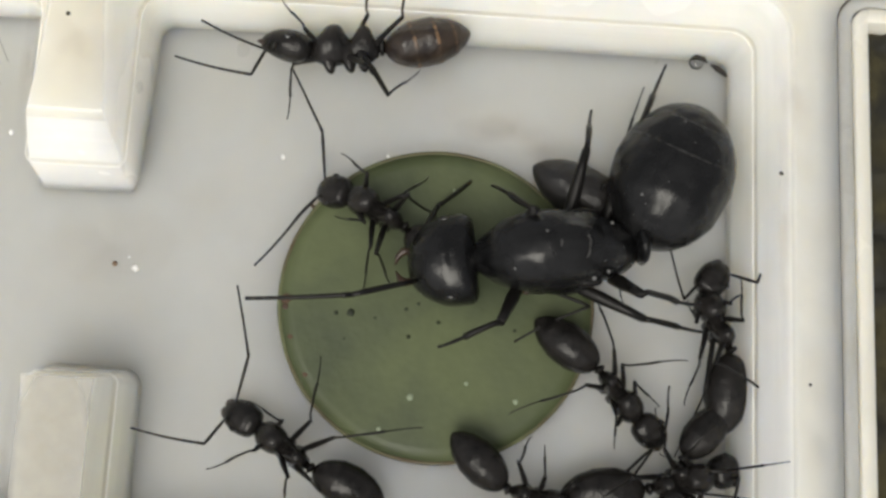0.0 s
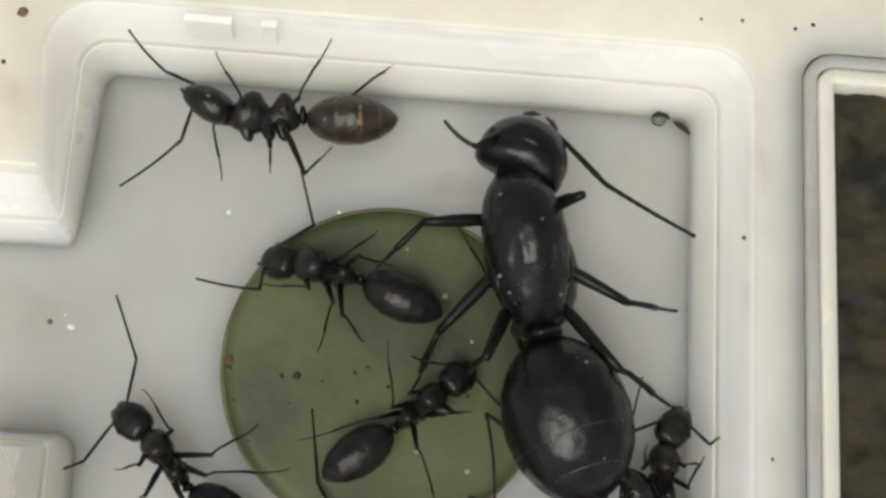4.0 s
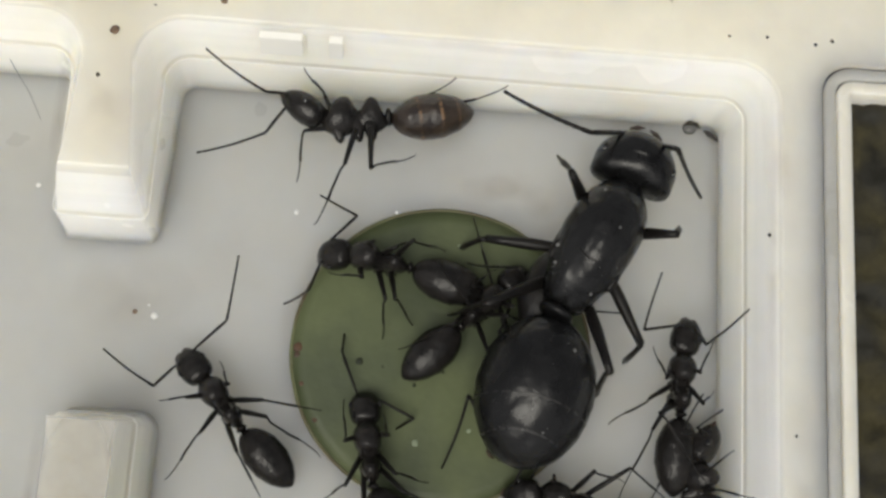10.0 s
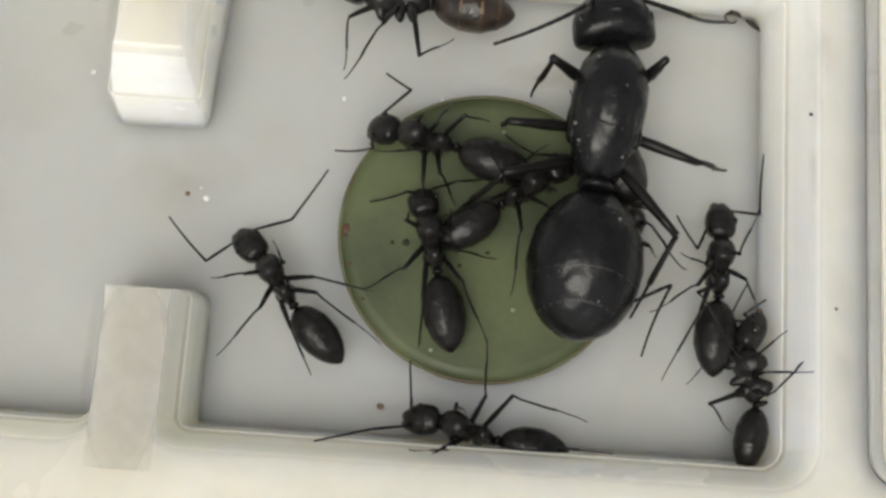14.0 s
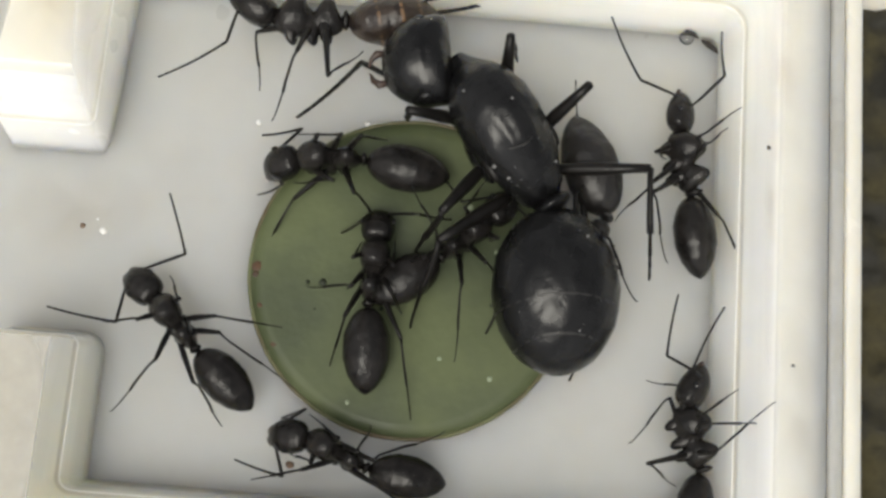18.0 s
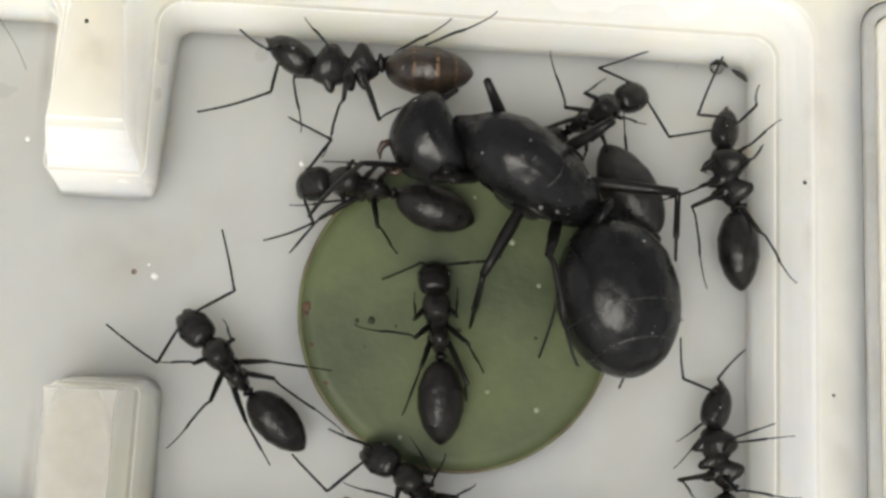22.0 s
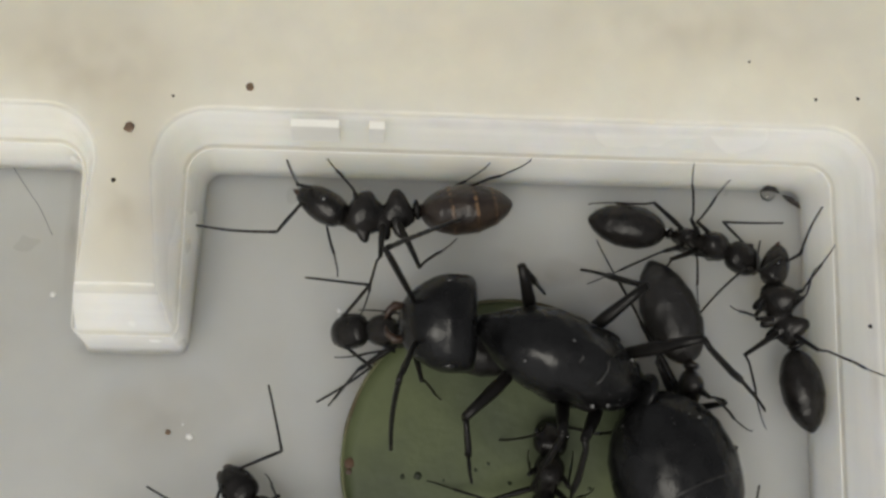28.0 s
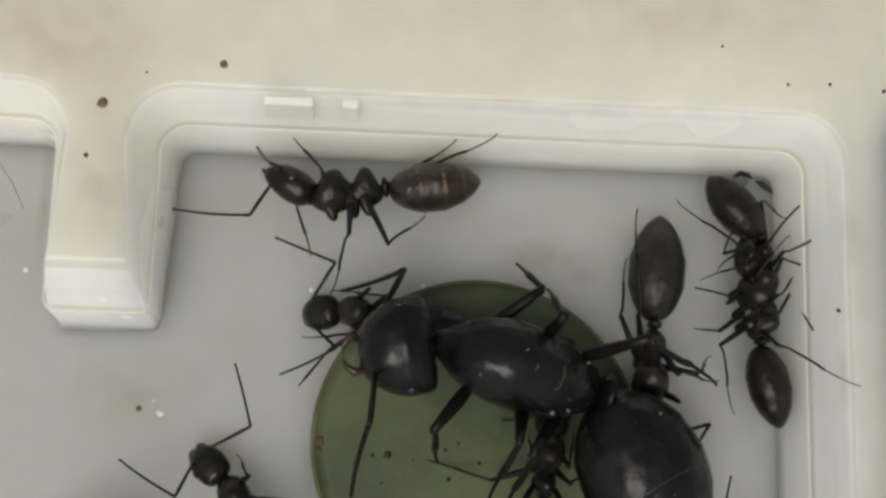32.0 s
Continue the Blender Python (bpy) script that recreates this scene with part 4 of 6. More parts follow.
def motions():
    creep(queen_ant, [
        (0, 5.93, 1.83, 3.37, -175.5, 0.9, 0, 0.2, 61.1, 0.16), (1, 4.92, 1.93, 3.36, -223.8, 0.8, 0, -13.5, 74.1, 0.21), (2, 4.95, 3.86, 3.38, -227.2, 0.9, 0, 6.5, 33.6, -0.5),
        (2.5, 5.06, 4.12, 3.37, -233.2, 0.9, 0, -5.2, 24.8, -0.5), (4.5, 7.22, 4.56, 3.35, -273.6, 0.8, 0, -37.2, 5, 0.04), (5, 7.89, 4.3, 3.34, -288.2, 0.8, 0, -24.3, 12.6, 0.15),
        (6, 7.89, 3.85, 3.34, -295.3, 0.8, 0, -16.6, 8.7, 0.19), (7, 7.95, 3.88, 3.33, -310.7, 0.9, 0, 2, 29.5, 0.3), (8, 7.59, 4.33, 3.33, -309.7, 0.9, 0, 3.8, 26.8, -0.33),
        (9, 7.47, 4.3, 3.33, -303.9, 0.8, 0, 5.2, 20.3, 0.1), (10, 7.39, 4.49, 3.33, -299.9, 0.8, 0, 8.6, 15.5, 0.05), (11, 7.49, 4.78, 3.34, -304, 0.9, 0, 8.2, 19.8, -0.12),
        (12, 6.83, 4.4, 3.33, -303.5, 0.9, 0, 12.9, 19.1, 0.43), (13, 6.91, 4.94, 3.34, -295.6, 0.8, 0, 14.9, 11.9, -0.21), (14, 6.02, 5.12, 3.35, -278.6, 0.8, 0, 11.1, 1.1, 0.13),
        (14.5, 5.7, 5.19, 3.38, -272.2, 1.3, 0, 10.3, -5.1, -0.01), (16.5, 3.98, 5.75, 3.49, -237.6, 3.1, 0, 90.2, -32, 0.7), (17, 4.47, 5.56, 3.52, -235.9, 3.6, 0, 79.8, -32.9, 0.7),
        (18, 4.49, 5.5, 3.52, -235.7, 3.8, 0, 62.8, -31.3, 0.7), (19, 4.14, 5.56, 3.53, -224.1, 4.1, 0, 64.3, -38.8, 0.28), (20, 4.06, 5.7, 3.51, -221.9, 3.9, 0, 56.4, -38.4, 0.65),
        (21, 4.12, 5.95, 3.51, -216.9, 3.8, 0, 51.5, -42.4, 0.68), (22, 3.75, 5.67, 3.52, -211.8, 4, 0, 54.3, -47.1, 0.32), (23, 3.75, 5.41, 3.54, -207, 4.2, 0, 39.6, -51.8, 0.6),
        (24, 3.51, 5.14, 3.8, -201.1, 8.9, 0, 38.7, -56.1, 0.53), (25, 2.76, 4.16, 4.01, -197.9, 12.6, 0, 23.2, -50.8, 0.63), (26, 2.58, 4.09, 4.01, -201.9, 12.8, 0, 27.5, -48, 0.7),
        (26.5, 2.63, 4.26, 4.01, -201.4, 12.8, 0, 17.5, -51.5, 0.7), (28.5, 3.05, 3.8, 4.04, -204.5, 12.9, 0, 25.2, -44.5, 0.7), (29, 2.88, 3.62, 4.04, -208.4, 12.9, 0, 31.8, -40.7, 0.6),
        (30, 3.1, 3.47, 4.02, -205.7, 12.6, 0, 20.4, -43.9, 0.56), (31, 2.79, 3.36, 4.02, -205.3, 12.7, 0, 24.6, -41.5, 0.55), (32, 2.45, 2.85, 4.03, -196.8, 12.3, 0, 25, -47.7, 0.56),
    ], held={
        "front_l": [(0, 57, 42, 18, -5), (1, 92, 25, 113, -5), (2, 104, -8, 123, -4), (4.5, 78, 26, 129, -9), (5, 65, 48, 20, -59), (6, 70, 47, 34, -57), (7, 120, 60, 43, -47), (8, 110, 61, 37, -47), (9, 90, 57, 46, -53), (10, 76, 60, 43, -56), (11, 87, 62, 57, -56), (12, 68, 66, 43, -56), (13, 63, 38, 82, -63), (14, 88, 52, 151, -62), (14.5, 89, 39, 96, -51), (16.5, 61, 40, 185, -73), (17, 61, 29, 114, -78), (18, 61, 40, -47, -84), (19, 72, 52, 32, -61), (20, 47, 41, 30, -56), (21, 52, 61, 36, -55), (22, 57, 56, 1, -60), (24, 44, -10, 113, -23), (25, 62, 14, 117, -19), (26, 71, 25, 121, -28), (26.5, 60, 24, 119, 6), (28.5, 62, 11, 125, -22), (29, 65, 26, 124, -17), (30, 65, 14, 124, -32), (31, 69, 8, 137, -41), (32, 59, 26, 136, -57)],
        "front_r": [(0, -153, 76, -47, -39), (1, -46, 60, 81, -77), (2, -120, 85, 167, -65), (2.5, -88, 88, 198, -73), (4.5, -104, 63, 31, -74), (5, -95, 74, 32, -68), (6, -92, 60, 9, -61), (7, -86, 61, 48, -63), (8, -97, 51, 56, -64), (9, -91, 56, 4, -50), (10, -78, 53, -9, -64), (11, -82, 47, 4, -70), (12, -67, 18, -25, -78), (13, -93, 36, -49, -62), (14, -51, 64, 22, -89), (14.5, -51, 63, 183, -74), (16.5, -49, 49, 201, -73), (17, -35, 55, 223, -77), (23, -21, 42, 215, -75), (24, -28, 40, 197, -62), (25, -40, 38, 178, -65), (26, -35, 42, 177, -47), (26.5, -41, 41, 176, -50), (28.5, -40, 40, 170, -48), (29, -42, 42, 144, -67), (30, -39, 42, 143, -68), (31, -42, 44, 144, -66), (32, -126, 20, 298, -63)],
        "middle_l": [(0, 148, 9, 170, -34), (1, 154, 60, 142, -64), (2, 154, 34, 133, -40), (2.5, 137, -5, 153, 0), (4.5, 126, -8, 146, -59), (5, 136, -9, 164, -50), (6, 110, 34, 108, -18), (7, 118, 1, 128, -25), (8, 116, 1, 131, -42), (9, 114, -1, 128, -68), (10, 113, -3, 119, -64), (11, 123, -5, 116, -69), (12, 122, 25, 81, -81), (13, 108, -2, 148, -78), (14, 102, 22, 18, -77), (14.5, 94, 16, 0, -82), (17, 114, 45, 89, -69), (19, 101, 13, 130, -55), (20, 101, 4, 130, -54), (21, 93, 4, 123, -44), (22, 92, -1, 115, -49), (23, 86, 53, 91, -57), (24, 77, 45, 110, -74), (25, 77, 54, 89, -63), (26, 76, 67, 110, -63), (30, 72, 54, 93, -33), (31, 79, 55, 93, -36), (32, 67, 60, 94, -46)],
        "middle_r": [(0, -109, 18, -110, -44), (1, -94, 18, -84, 22), (2, -107, 31, -71, -37), (2.5, -132, 12, -107, -20), (4.5, -126, 4, -91, -48), (5, -116, 23, -62, -56), (6, -105, 20, -42, -56), (7, -96, 23, -22, -41), (8, -117, -8, -80, -41), (9, -123, -6, -177, -87), (10, -125, -2, -187, -74), (11, -124, -2, -63, -56), (12, -112, -1, -182, -84), (13, -105, 43, -64, -42), (14, -104, 7, -69, -55), (14.5, -111, 8, -85, -56), (17, -86, 53, 6, -80), (18, -84, 45, 42, -87), (19, -99, 38, 80, -82), (20, -107, 48, 116, -81), (21, -115, 54, 202, -85), (22, -121, 47, 109, -90), (23, -117, 42, 86, -59), (25, -124, 24, 112, -63), (26, -120, 22, 101, -54), (26.5, -120, 22, 108, -57), (29, -109, 39, -66, -50), (30, -108, 70, -134, -36), (31, -71, 74, -93, -66)],
        "hind_l": [(0, 107, 69, 176, -45), (1, 174, 65, 179, -55), (2, 144, 67, 144, -74), (2.5, 146, 60, 147, -75), (5, 139, 44, 83, -81), (6, 137, 41, 197, -73), (7, 165, 37, 141, -82), (8, 163, 38, 109, -78), (17, 95, 25, 136, -48), (19, 91, 21, 123, -41), (20, 113, 44, 140, -19), (21, 107, 49, 135, -1), (22, 92, 59, 134, 1), (23, 83, 60, 132, 4), (24, 84, 49, 140, -27), (25, 58, 67, 132, -7), (26, 58, 69, 141, -16), (29, 50, 50, 104, -55)],
        "hind_r": [(0, -113, 20, -120, -22), (1, -91, 19, -84, -12), (2, -120, 16, -111, -46), (2.5, -132, 37, -93, -38), (4.5, -156, 24, -141, -45), (5, -143, 47, -156, -29), (6, -138, 45, -141, -39), (7, -123, 37, -111, -41), (8, -134, 32, -124, -41), (9, -141, 37, -156, -76), (10, -141, 34, -165, -75), (11, -128, 20, -182, -67), (12, -122, -3, -195, -57), (13, -139, -5, -195, -48), (16.5, -123, 48, -203, -2), (17, -136, 41, -208, -5), (18, -126, 21, -213, -7), (19, -139, 15, -222, -6), (20, -144, 15, -223, -5), (21, -151, 14, -225, -46), (22, -157, 16, -220, -51), (23, -160, 17, -226, -54), (24, -165, 22, -222, -48), (25, -162, 27, -207, -46), (26, -169, 41, -189, -40), (29, -129, 61, -202, -5), (30, -133, 70, -198, -16), (31, -139, 52, -184, -36), (32, -142, 62, -187, -25)],
        "feeler_l": [(0, 12, 22, -1, 6), (1, 73, 55, 20, -70), (2, 96, 73, 81, -73), (2.5, 103, 38, -3, -61), (4.5, 121, 30, 16, -55), (5, 118, 28, -16, -51), (6, 138, 21, 103, 1), (9, 146, 24, 70, -44), (10, 138, 42, 96, 4), (11, 121, 24, 117, -54), (12, 153, 33, 98, -16), (13, 125, 11, 85, -39), (14, 157, 52, 120, -10), (14.5, 139, 58, 46, -60), (16.5, -2, -26, 89, -31), (17, 66, 48, 87, -51), (18, 9, -50, 94, -22), (19, -30, -50, 123, -33), (21, 115, 69, 15, -64), (22, 43, 47, 70, -52), (24, 23, 62, 107, -69), (25, 95, 28, 105, -41), (26, 33, 67, 147, -72), (29, 91, 50, 104, -34), (30, 66, 39, 84, -32), (31, 63, 43, 65, -60), (32, 85, 52, 105, -47)],
        "feeler_r": [(0, -120, -41, -141, -25), (1, -99, 2, -70, -34), (2, -141, 6, -135, -23), (2.5, -142, 4, -134, 12), (4.5, -154, 14, -136, 2), (5, -157, 31, -145, -34), (6, -155, 11, -132, -5), (7, -135, -18, -122, -9), (8, -126, -14, -136, 13), (9, -141, 14, -12, -52), (10, -148, 69, -90, -59), (11, -127, 13, -129, -4), (12, -123, 12, -112, -18), (13, -23, -54, -68, -19), (14.5, -156, 64, -56, -62), (16.5, -93, 16, -68, -62), (17, -94, 16, -43, -74), (18, -73, -33, -99, -27), (19, -99, 16, -27, -73), (21, -115, 14, -76, -75), (23, -109, -7, 27, -77), (24, -98, -53, -113, -38), (25, -95, -50, -126, -41), (26, -110, -48, -136, -41), (26.5, -104, -50, -139, -38), (28.5, 10, 62, -122, -33), (29, -44, 71, -113, -44), (30, -11, 74, -119, -50), (31, -31, 78, -132, -37), (32, -106, -17, 33, -63)],
    }, seed=1)
    creep(top_ant, [
        (0, -3.43, 11.36, 2, -176.2, 0, 74, -29.8, 12.3), (1, -3.88, 10.88, 2, -175.2, 0, 74, -34.6, 8.8), (2, -6.27, 10.43, 2, -172.1, 0, 74, -28.7, 6.8),
        (2.5, -6.52, 10.23, 2, -179.5, 0, 74, -33.4, -7.3), (4.5, -4.12, 10.79, 2, -177.6, 0, 74, -48.1, 7.9), (5, -3.87, 10.94, 2, -179.1, 0, 74, -39, 10.9),
        (6, -3.68, 11.13, 2, -185.6, 0, 74, -33.8, 10), (10, -3.61, 10.91, 2, -174.7, 0, 74, -53.7, 6.1), (11, -3.58, 10.87, 2, -175.1, 0, 74, -54.6, 3.4),
        (12, -3.41, 10.91, 2, -177.6, 0, 74, -51.6, 4.4), (13, -3.55, 11.13, 2, -174.8, 0, 74, -53.7, -0.6), (14, -3.79, 11.28, 2, -182.4, 0, 74, -45.1, -0.9),
        (14.5, -3.13, 10.97, 2, -171.9, 0, 74, -59.8, -4.9), (16.5, -3.69, 10.86, 2, -174.3, 0, 74, -54.8, -2.3), (17, -3.7, 10.93, 2, -177, 0, 74, -50.6, -1.9),
        (18, -4.16, 10.95, 2, -178.8, 0, 74, -46.6, 11.6), (19, -4.64, 10.75, 2, -179, 0, 74, -53.7, 9), (20, -4.53, 10.8, 2, -179.2, 0, 74, -49.1, 2.6),
        (21, -4.22, 10.96, 2, -176.7, 0, 74, -51.3, 6.6), (22, -4.35, 10.76, 2, -173.7, 0, 74, -57.7, -6.6), (23, -4.62, 10.89, 2, -174.4, 0, 74, -52.1, -1.2),
        (24, -4.46, 10.73, 2, -175.6, 0, 74, -54.5, 3.7), (25, -4.54, 10.66, 2, -173.7, 0, 74, -58.5, 2.8), (26, -4.57, 10.74, 2, -176.2, 0, 74, -52.9, 5.8),
        (26.5, -4.42, 10.76, 2, -175.9, 0, 74, -49.7, 3.3), (28.5, -4.56, 10.6, 2, -173.6, 0, 74, -55.4, 2.5), (29, -4.63, 10.64, 2, -173, 0, 74, -56.4, 4),
        (30, -4.65, 10.67, 2, -172.9, 0, 74, -55, 2.2), (31, -4.63, 10.69, 2, -175, 0, 74, -51.1, 4.6), (32, -4.7, 10.68, 2, -172.2, 0, 74, -54.6, 1.3),
    ], held={
        "front_r": [(0, 12, 55, 70, 23), (1, 61, 53, -5, 59), (2, 78, 26, -69, 50), (2.5, 88, 24, -61, 46), (4.5, 85, 42, -40, 57), (5, 85, 39, -28, 50), (6, 85, 23, -69, 28), (10, 46, 66, 69, 24), (11, 82, 53, -19, 48), (13, 85, 38, -29, 50), (14.5, 91, 31, -43, 64), (16.5, 115, 66, 59, 29), (17, 92, 56, 3, 61), (21, 95, 58, -58, 48), (23, 103, 37, -63, 30), (24, 94, 48, -49, 45), (26, 85, 58, -55, 41)],
        "middle_l": [(0, 113, -17, -94, -3), (4.5, 95, -29, -85, -22), (5, 93, -32, -85, -22), (6, 101, -28, -84, -27), (10, 60, -51, 4, -61), (11, 69, -40, 6, -62), (13, 75, -39, 1, -63), (14.5, 68, -25, -1, -58), (16.5, 72, -20, 5, -65), (17, 73, -28, 4, -67), (18, 77, -32, 1, -72), (19, 90, -27, 3, -74), (21, 80, -30, -64, -44), (23, 82, -27, -44, -59), (24, 78, -34, -23, -56), (26, 81, -31, -54, -55)],
        "middle_r": [(0, 167, 62, 90, 15), (1, 119, 53, 84, 36), (2, 82, 39, 242, 67), (2.5, 85, 37, 260, 61), (5, 176, 28, 172, 39), (6, 176, 39, 187, 59), (10, 175, 17, 172, 26), (11, 175, 17, 172, 28), (13, 174, 17, 171, 24), (14.5, 172, 14, 150, 24), (16.5, 175, 14, 171, 28), (17, 175, 19, 172, 29), (21, 177, 21, 159, 26), (23, 177, 17, 175, 23), (24, 177, 18, 174, 29), (26, 176, 16, 174, 26)],
        "hind_l": [(0, 118, -41, -113, 16), (1, 128, -36, -106, 11), (2, 107, -23, -95, 11), (4.5, 124, -51, -106, 18), (5, 114, -51, -107, 21), (6, 118, -49, -110, 22), (10, 85, -45, -124, 7), (11, 122, -52, -108, 16), (13, 124, -58, -114, 18), (14.5, 102, -59, -114, 17), (16.5, 109, -49, -110, 14), (17, 112, -48, -87, 25), (18, 98, -50, -110, 19), (19, 112, -42, -117, 18), (21, 102, -49, -106, 8), (23, 106, -44, -125, 13), (24, 102, -37, -125, 11), (26, 105, -38, -118, 8)],
        "hind_r": [(0, 142, 34, 95, 27), (1, 175, 29, 97, 28), (2, 104, 47, -42, 77), (2.5, 111, 28, -81, 49), (4.5, 177, 17, -191, 31), (5, 175, 22, -192, 28), (10, 174, 8, -190, 15), (11, 173, 7, -190, 17), (13, 173, 6, -191, 14), (14.5, 171, 4, -193, 14), (16.5, 173, 10, -190, 16), (17, 175, 12, -189, 19), (21, 175, 19, -197, 20), (23, 175, 16, -220, 13), (24, 174, 19, -220, 15), (26, 174, 18, -219, 16)],
        "feeler_l": [(0, 42, -50, 10, 16), (1, -14, -85, -27, -12), (2, -175, -69, -22, -54), (2.5, -171, -73, -21, -16), (4.5, 3, -64, 11, -27), (5, 0, -71, 9, -45), (6, -47, -85, -29, -51), (10, 1, -47, 7, -13), (11, 2, -50, 7, -19), (12, 3, -31, 10, 11), (13, 0, -41, 7, -3), (14.5, -1, -25, 8, 24), (16.5, 1, -54, 8, 7), (17, 0, -59, 8, -27), (18, -6, -69, 10, -29), (19, -37, -83, -34, 4), (21, 2, -55, -22, 23), (22, 0, -68, 7, -10), (23, 7, -51, 9, -4), (24, 6, -44, 9, 5), (25, 5, -45, 8, 1), (26, 10, -54, 9, -4), (26.5, 10, -51, 9, -2), (28.5, 8, -40, 6, 14), (29, 9, -46, 7, 6), (30, 9, -49, 8, 4), (31, 11, -60, -15, -2), (32, 8, -46, -11, 12)],
        "feeler_r": [(2, 84, -22, -3, 27), (2.5, -51, 27, 93, 19), (11, 62, 0, -5, 42), (24, 69, -11, -76, 17), (26, 71, 14, -85, 21), (31, 71, 4, -74, 21), (32, 76, 10, -79, 13)],
    }, seed=2)
    creep(disc_ant, [
        (0, -2.04, 4.01, 1.48, 148.7, 1, 0, 11.8, -10.2), (1, -2.03, 4.16, 1.48, 155.2, 0.9, 0, 5.7, -3.8), (2, -1.88, 3.64, 1.48, 166.4, 1, 0, 15, -2.5),
        (2.5, -2.01, 3.62, 1.48, 170.8, 1, 0, 18.9, -9), (4.5, -1.9, 4.16, 1.48, 161.6, 1, 0, -4.4, -8.8), (5, -1.82, 4.32, 1.48, 155.3, 1, 0, 2.6, 2.5),
        (6, -1.96, 3.96, 1.48, 160, 1, 0, -5.8, -1.1), (7, -1.86, 4.04, 1.48, 156.2, 1, 0, 4.9, -1), (8, -2.03, 4.13, 1.48, 152, 0.9, 0, 4.4, 6.4),
        (9, -2.28, 4.29, 1.48, 155, 0.9, 0, 12, 2.4), (10, -2.34, 4.18, 1.48, 167.6, 1, 0, 6.5, -6), (11, -2.48, 4.46, 1.48, 163.6, 0.9, 0, 10.2, -1.9),
        (12, -2.37, 4.48, 1.48, 162.3, 1, 0, 2.5, -5.1), (13, -2.24, 4.47, 1.48, 159.5, 1, 0, 10.7, 2.9), (14, -2.3, 4.42, 1.48, 164.6, 0.9, 0, -3.1, -1.9),
        (14.5, -2.21, 4.52, 1.48, 162.3, 1, 0, 14.6, -1.4), (16.5, -3.64, 4.56, 1.48, 178, 1, 0, 21.2, -3.3), (17, -3.43, 4.53, 1.48, 180.3, 1.1, 0, 19.3, -11.7),
        (18, -3.04, 4.85, 1.48, 179.9, 1, 0, 13.3, -8.5), (19, -3.12, 4.8, 1.48, 173.9, 1, 0, 26.8, -6.7), (20, -3.65, 5.84, 1.48, 157.6, 1.1, 0, 27.3, 6.8),
        (21, -3.33, 5.71, 1.48, 167.5, 0.9, 0, 28.3, -3.5), (22, -3.67, 5.46, 1.48, 167.7, 1.1, 0, 19.4, -6), (23, -3.48, 5.34, 1.48, 163.8, 1, 0, 17.5, 0.5),
        (24, -3.55, 5.42, 1.48, 167.6, 1.1, 0, 15.8, -5.2), (25, -3.73, 5.59, 1.48, 165.5, 1.1, 0, 19.7, -2.9), (26, -3.69, 5.63, 1.48, 169.2, 1.1, 0, 21.3, -6.5),
        (26.5, -3.63, 5.63, 1.48, 169.5, 1.1, 0, 17.6, -6.5), (28.5, -3.84, 5.55, 1.48, 169.4, 1.1, 0, 13.2, -6.3), (29, -3.81, 5.52, 1.48, 169.8, 1.1, 0, 15.8, -6.2),
        (30, -3.82, 5.49, 1.48, 167.5, 1.1, 0, 15.6, -6.1), (31, -3.85, 5.55, 1.48, 168.7, 1.1, 0, 17.2, -7), (32, -3.83, 5.5, 1.48, 169.2, 1.1, 0, 15.8, -5.6),
    ], held={
        "front_l": [(2, 146, 54, 5, -54), (2.5, 149, 54, 5, -47), (4.5, 110, 61, -2, -32), (5, 112, 52, 3, -34), (6, 112, 65, -1, -49), (7, 133, 56, -6, -53), (11, 103, 59, -7, -46), (12, 140, 53, 1, -48), (16.5, 153, 51, 18, 0), (17, 149, 49, 14, 1), (18, 145, 36, -8, -43), (20, 133, 48, 35, 2), (21, 134, 47, 14, 5), (22, 119, 62, 15, -14), (23, 141, 63, 20, 4), (24, 107, 64, 11, -14), (25, 114, 61, 16, -23), (26, 76, 60, 9, -42), (26.5, 137, 61, 15, 2), (28.5, 147, 58, 15, 1), (29, 146, 55, 13, 2), (30, 142, 53, 14, 2), (31, 128, 60, 13, -11), (32, 137, 58, 14, 2)],
        "front_r": [(0, -67, 67, -18, -44), (1, -39, 13, -13, 12), (2, -171, 71, -23, -52), (2.5, -171, 66, -29, -51), (5, -170, 74, -29, -65), (22, -133, 73, 18, -75), (23, -100, 67, 26, -78), (24, -118, 68, 24, -72), (25, -124, 68, 26, -73), (29, -140, 62, 3, -74), (30, -138, 60, 29, -66)],
        "middle_l": [(1, 118, 42, 110, -57), (2, 117, 54, 84, -59), (2.5, 111, 52, 81, -63), (4.5, 122, 51, 96, -47), (5, 117, 44, 105, -49), (6, 115, 42, 102, -59), (7, 122, 49, 101, -56), (8, 123, 43, 112, -55), (9, 124, 28, 114, -54), (10, 115, 36, 101, -57), (11, 122, 30, 104, -50), (12, 122, 20, 102, -46), (13, 119, 34, 117, -60), (17, 57, -8, 73, -18), (18, 42, -6, 58, -28)],
        "middle_r": [(0, -145, 62, -100, -52), (2, -131, 72, -121, -49), (2.5, -135, 72, -130, -45), (4.5, -194, 71, -117, -48), (5, -221, 73, -113, -45), (6, -188, 77, -124, -49), (9, -177, 70, -120, -56), (11, -168, 73, -129, -66), (13, -179, 81, -130, -57), (16.5, -163, 78, -20, -26), (17, -164, 79, -26, -48), (19, -147, 71, -1, -36)],
        "hind_l": [(17, 108, 51, 158, -70)],
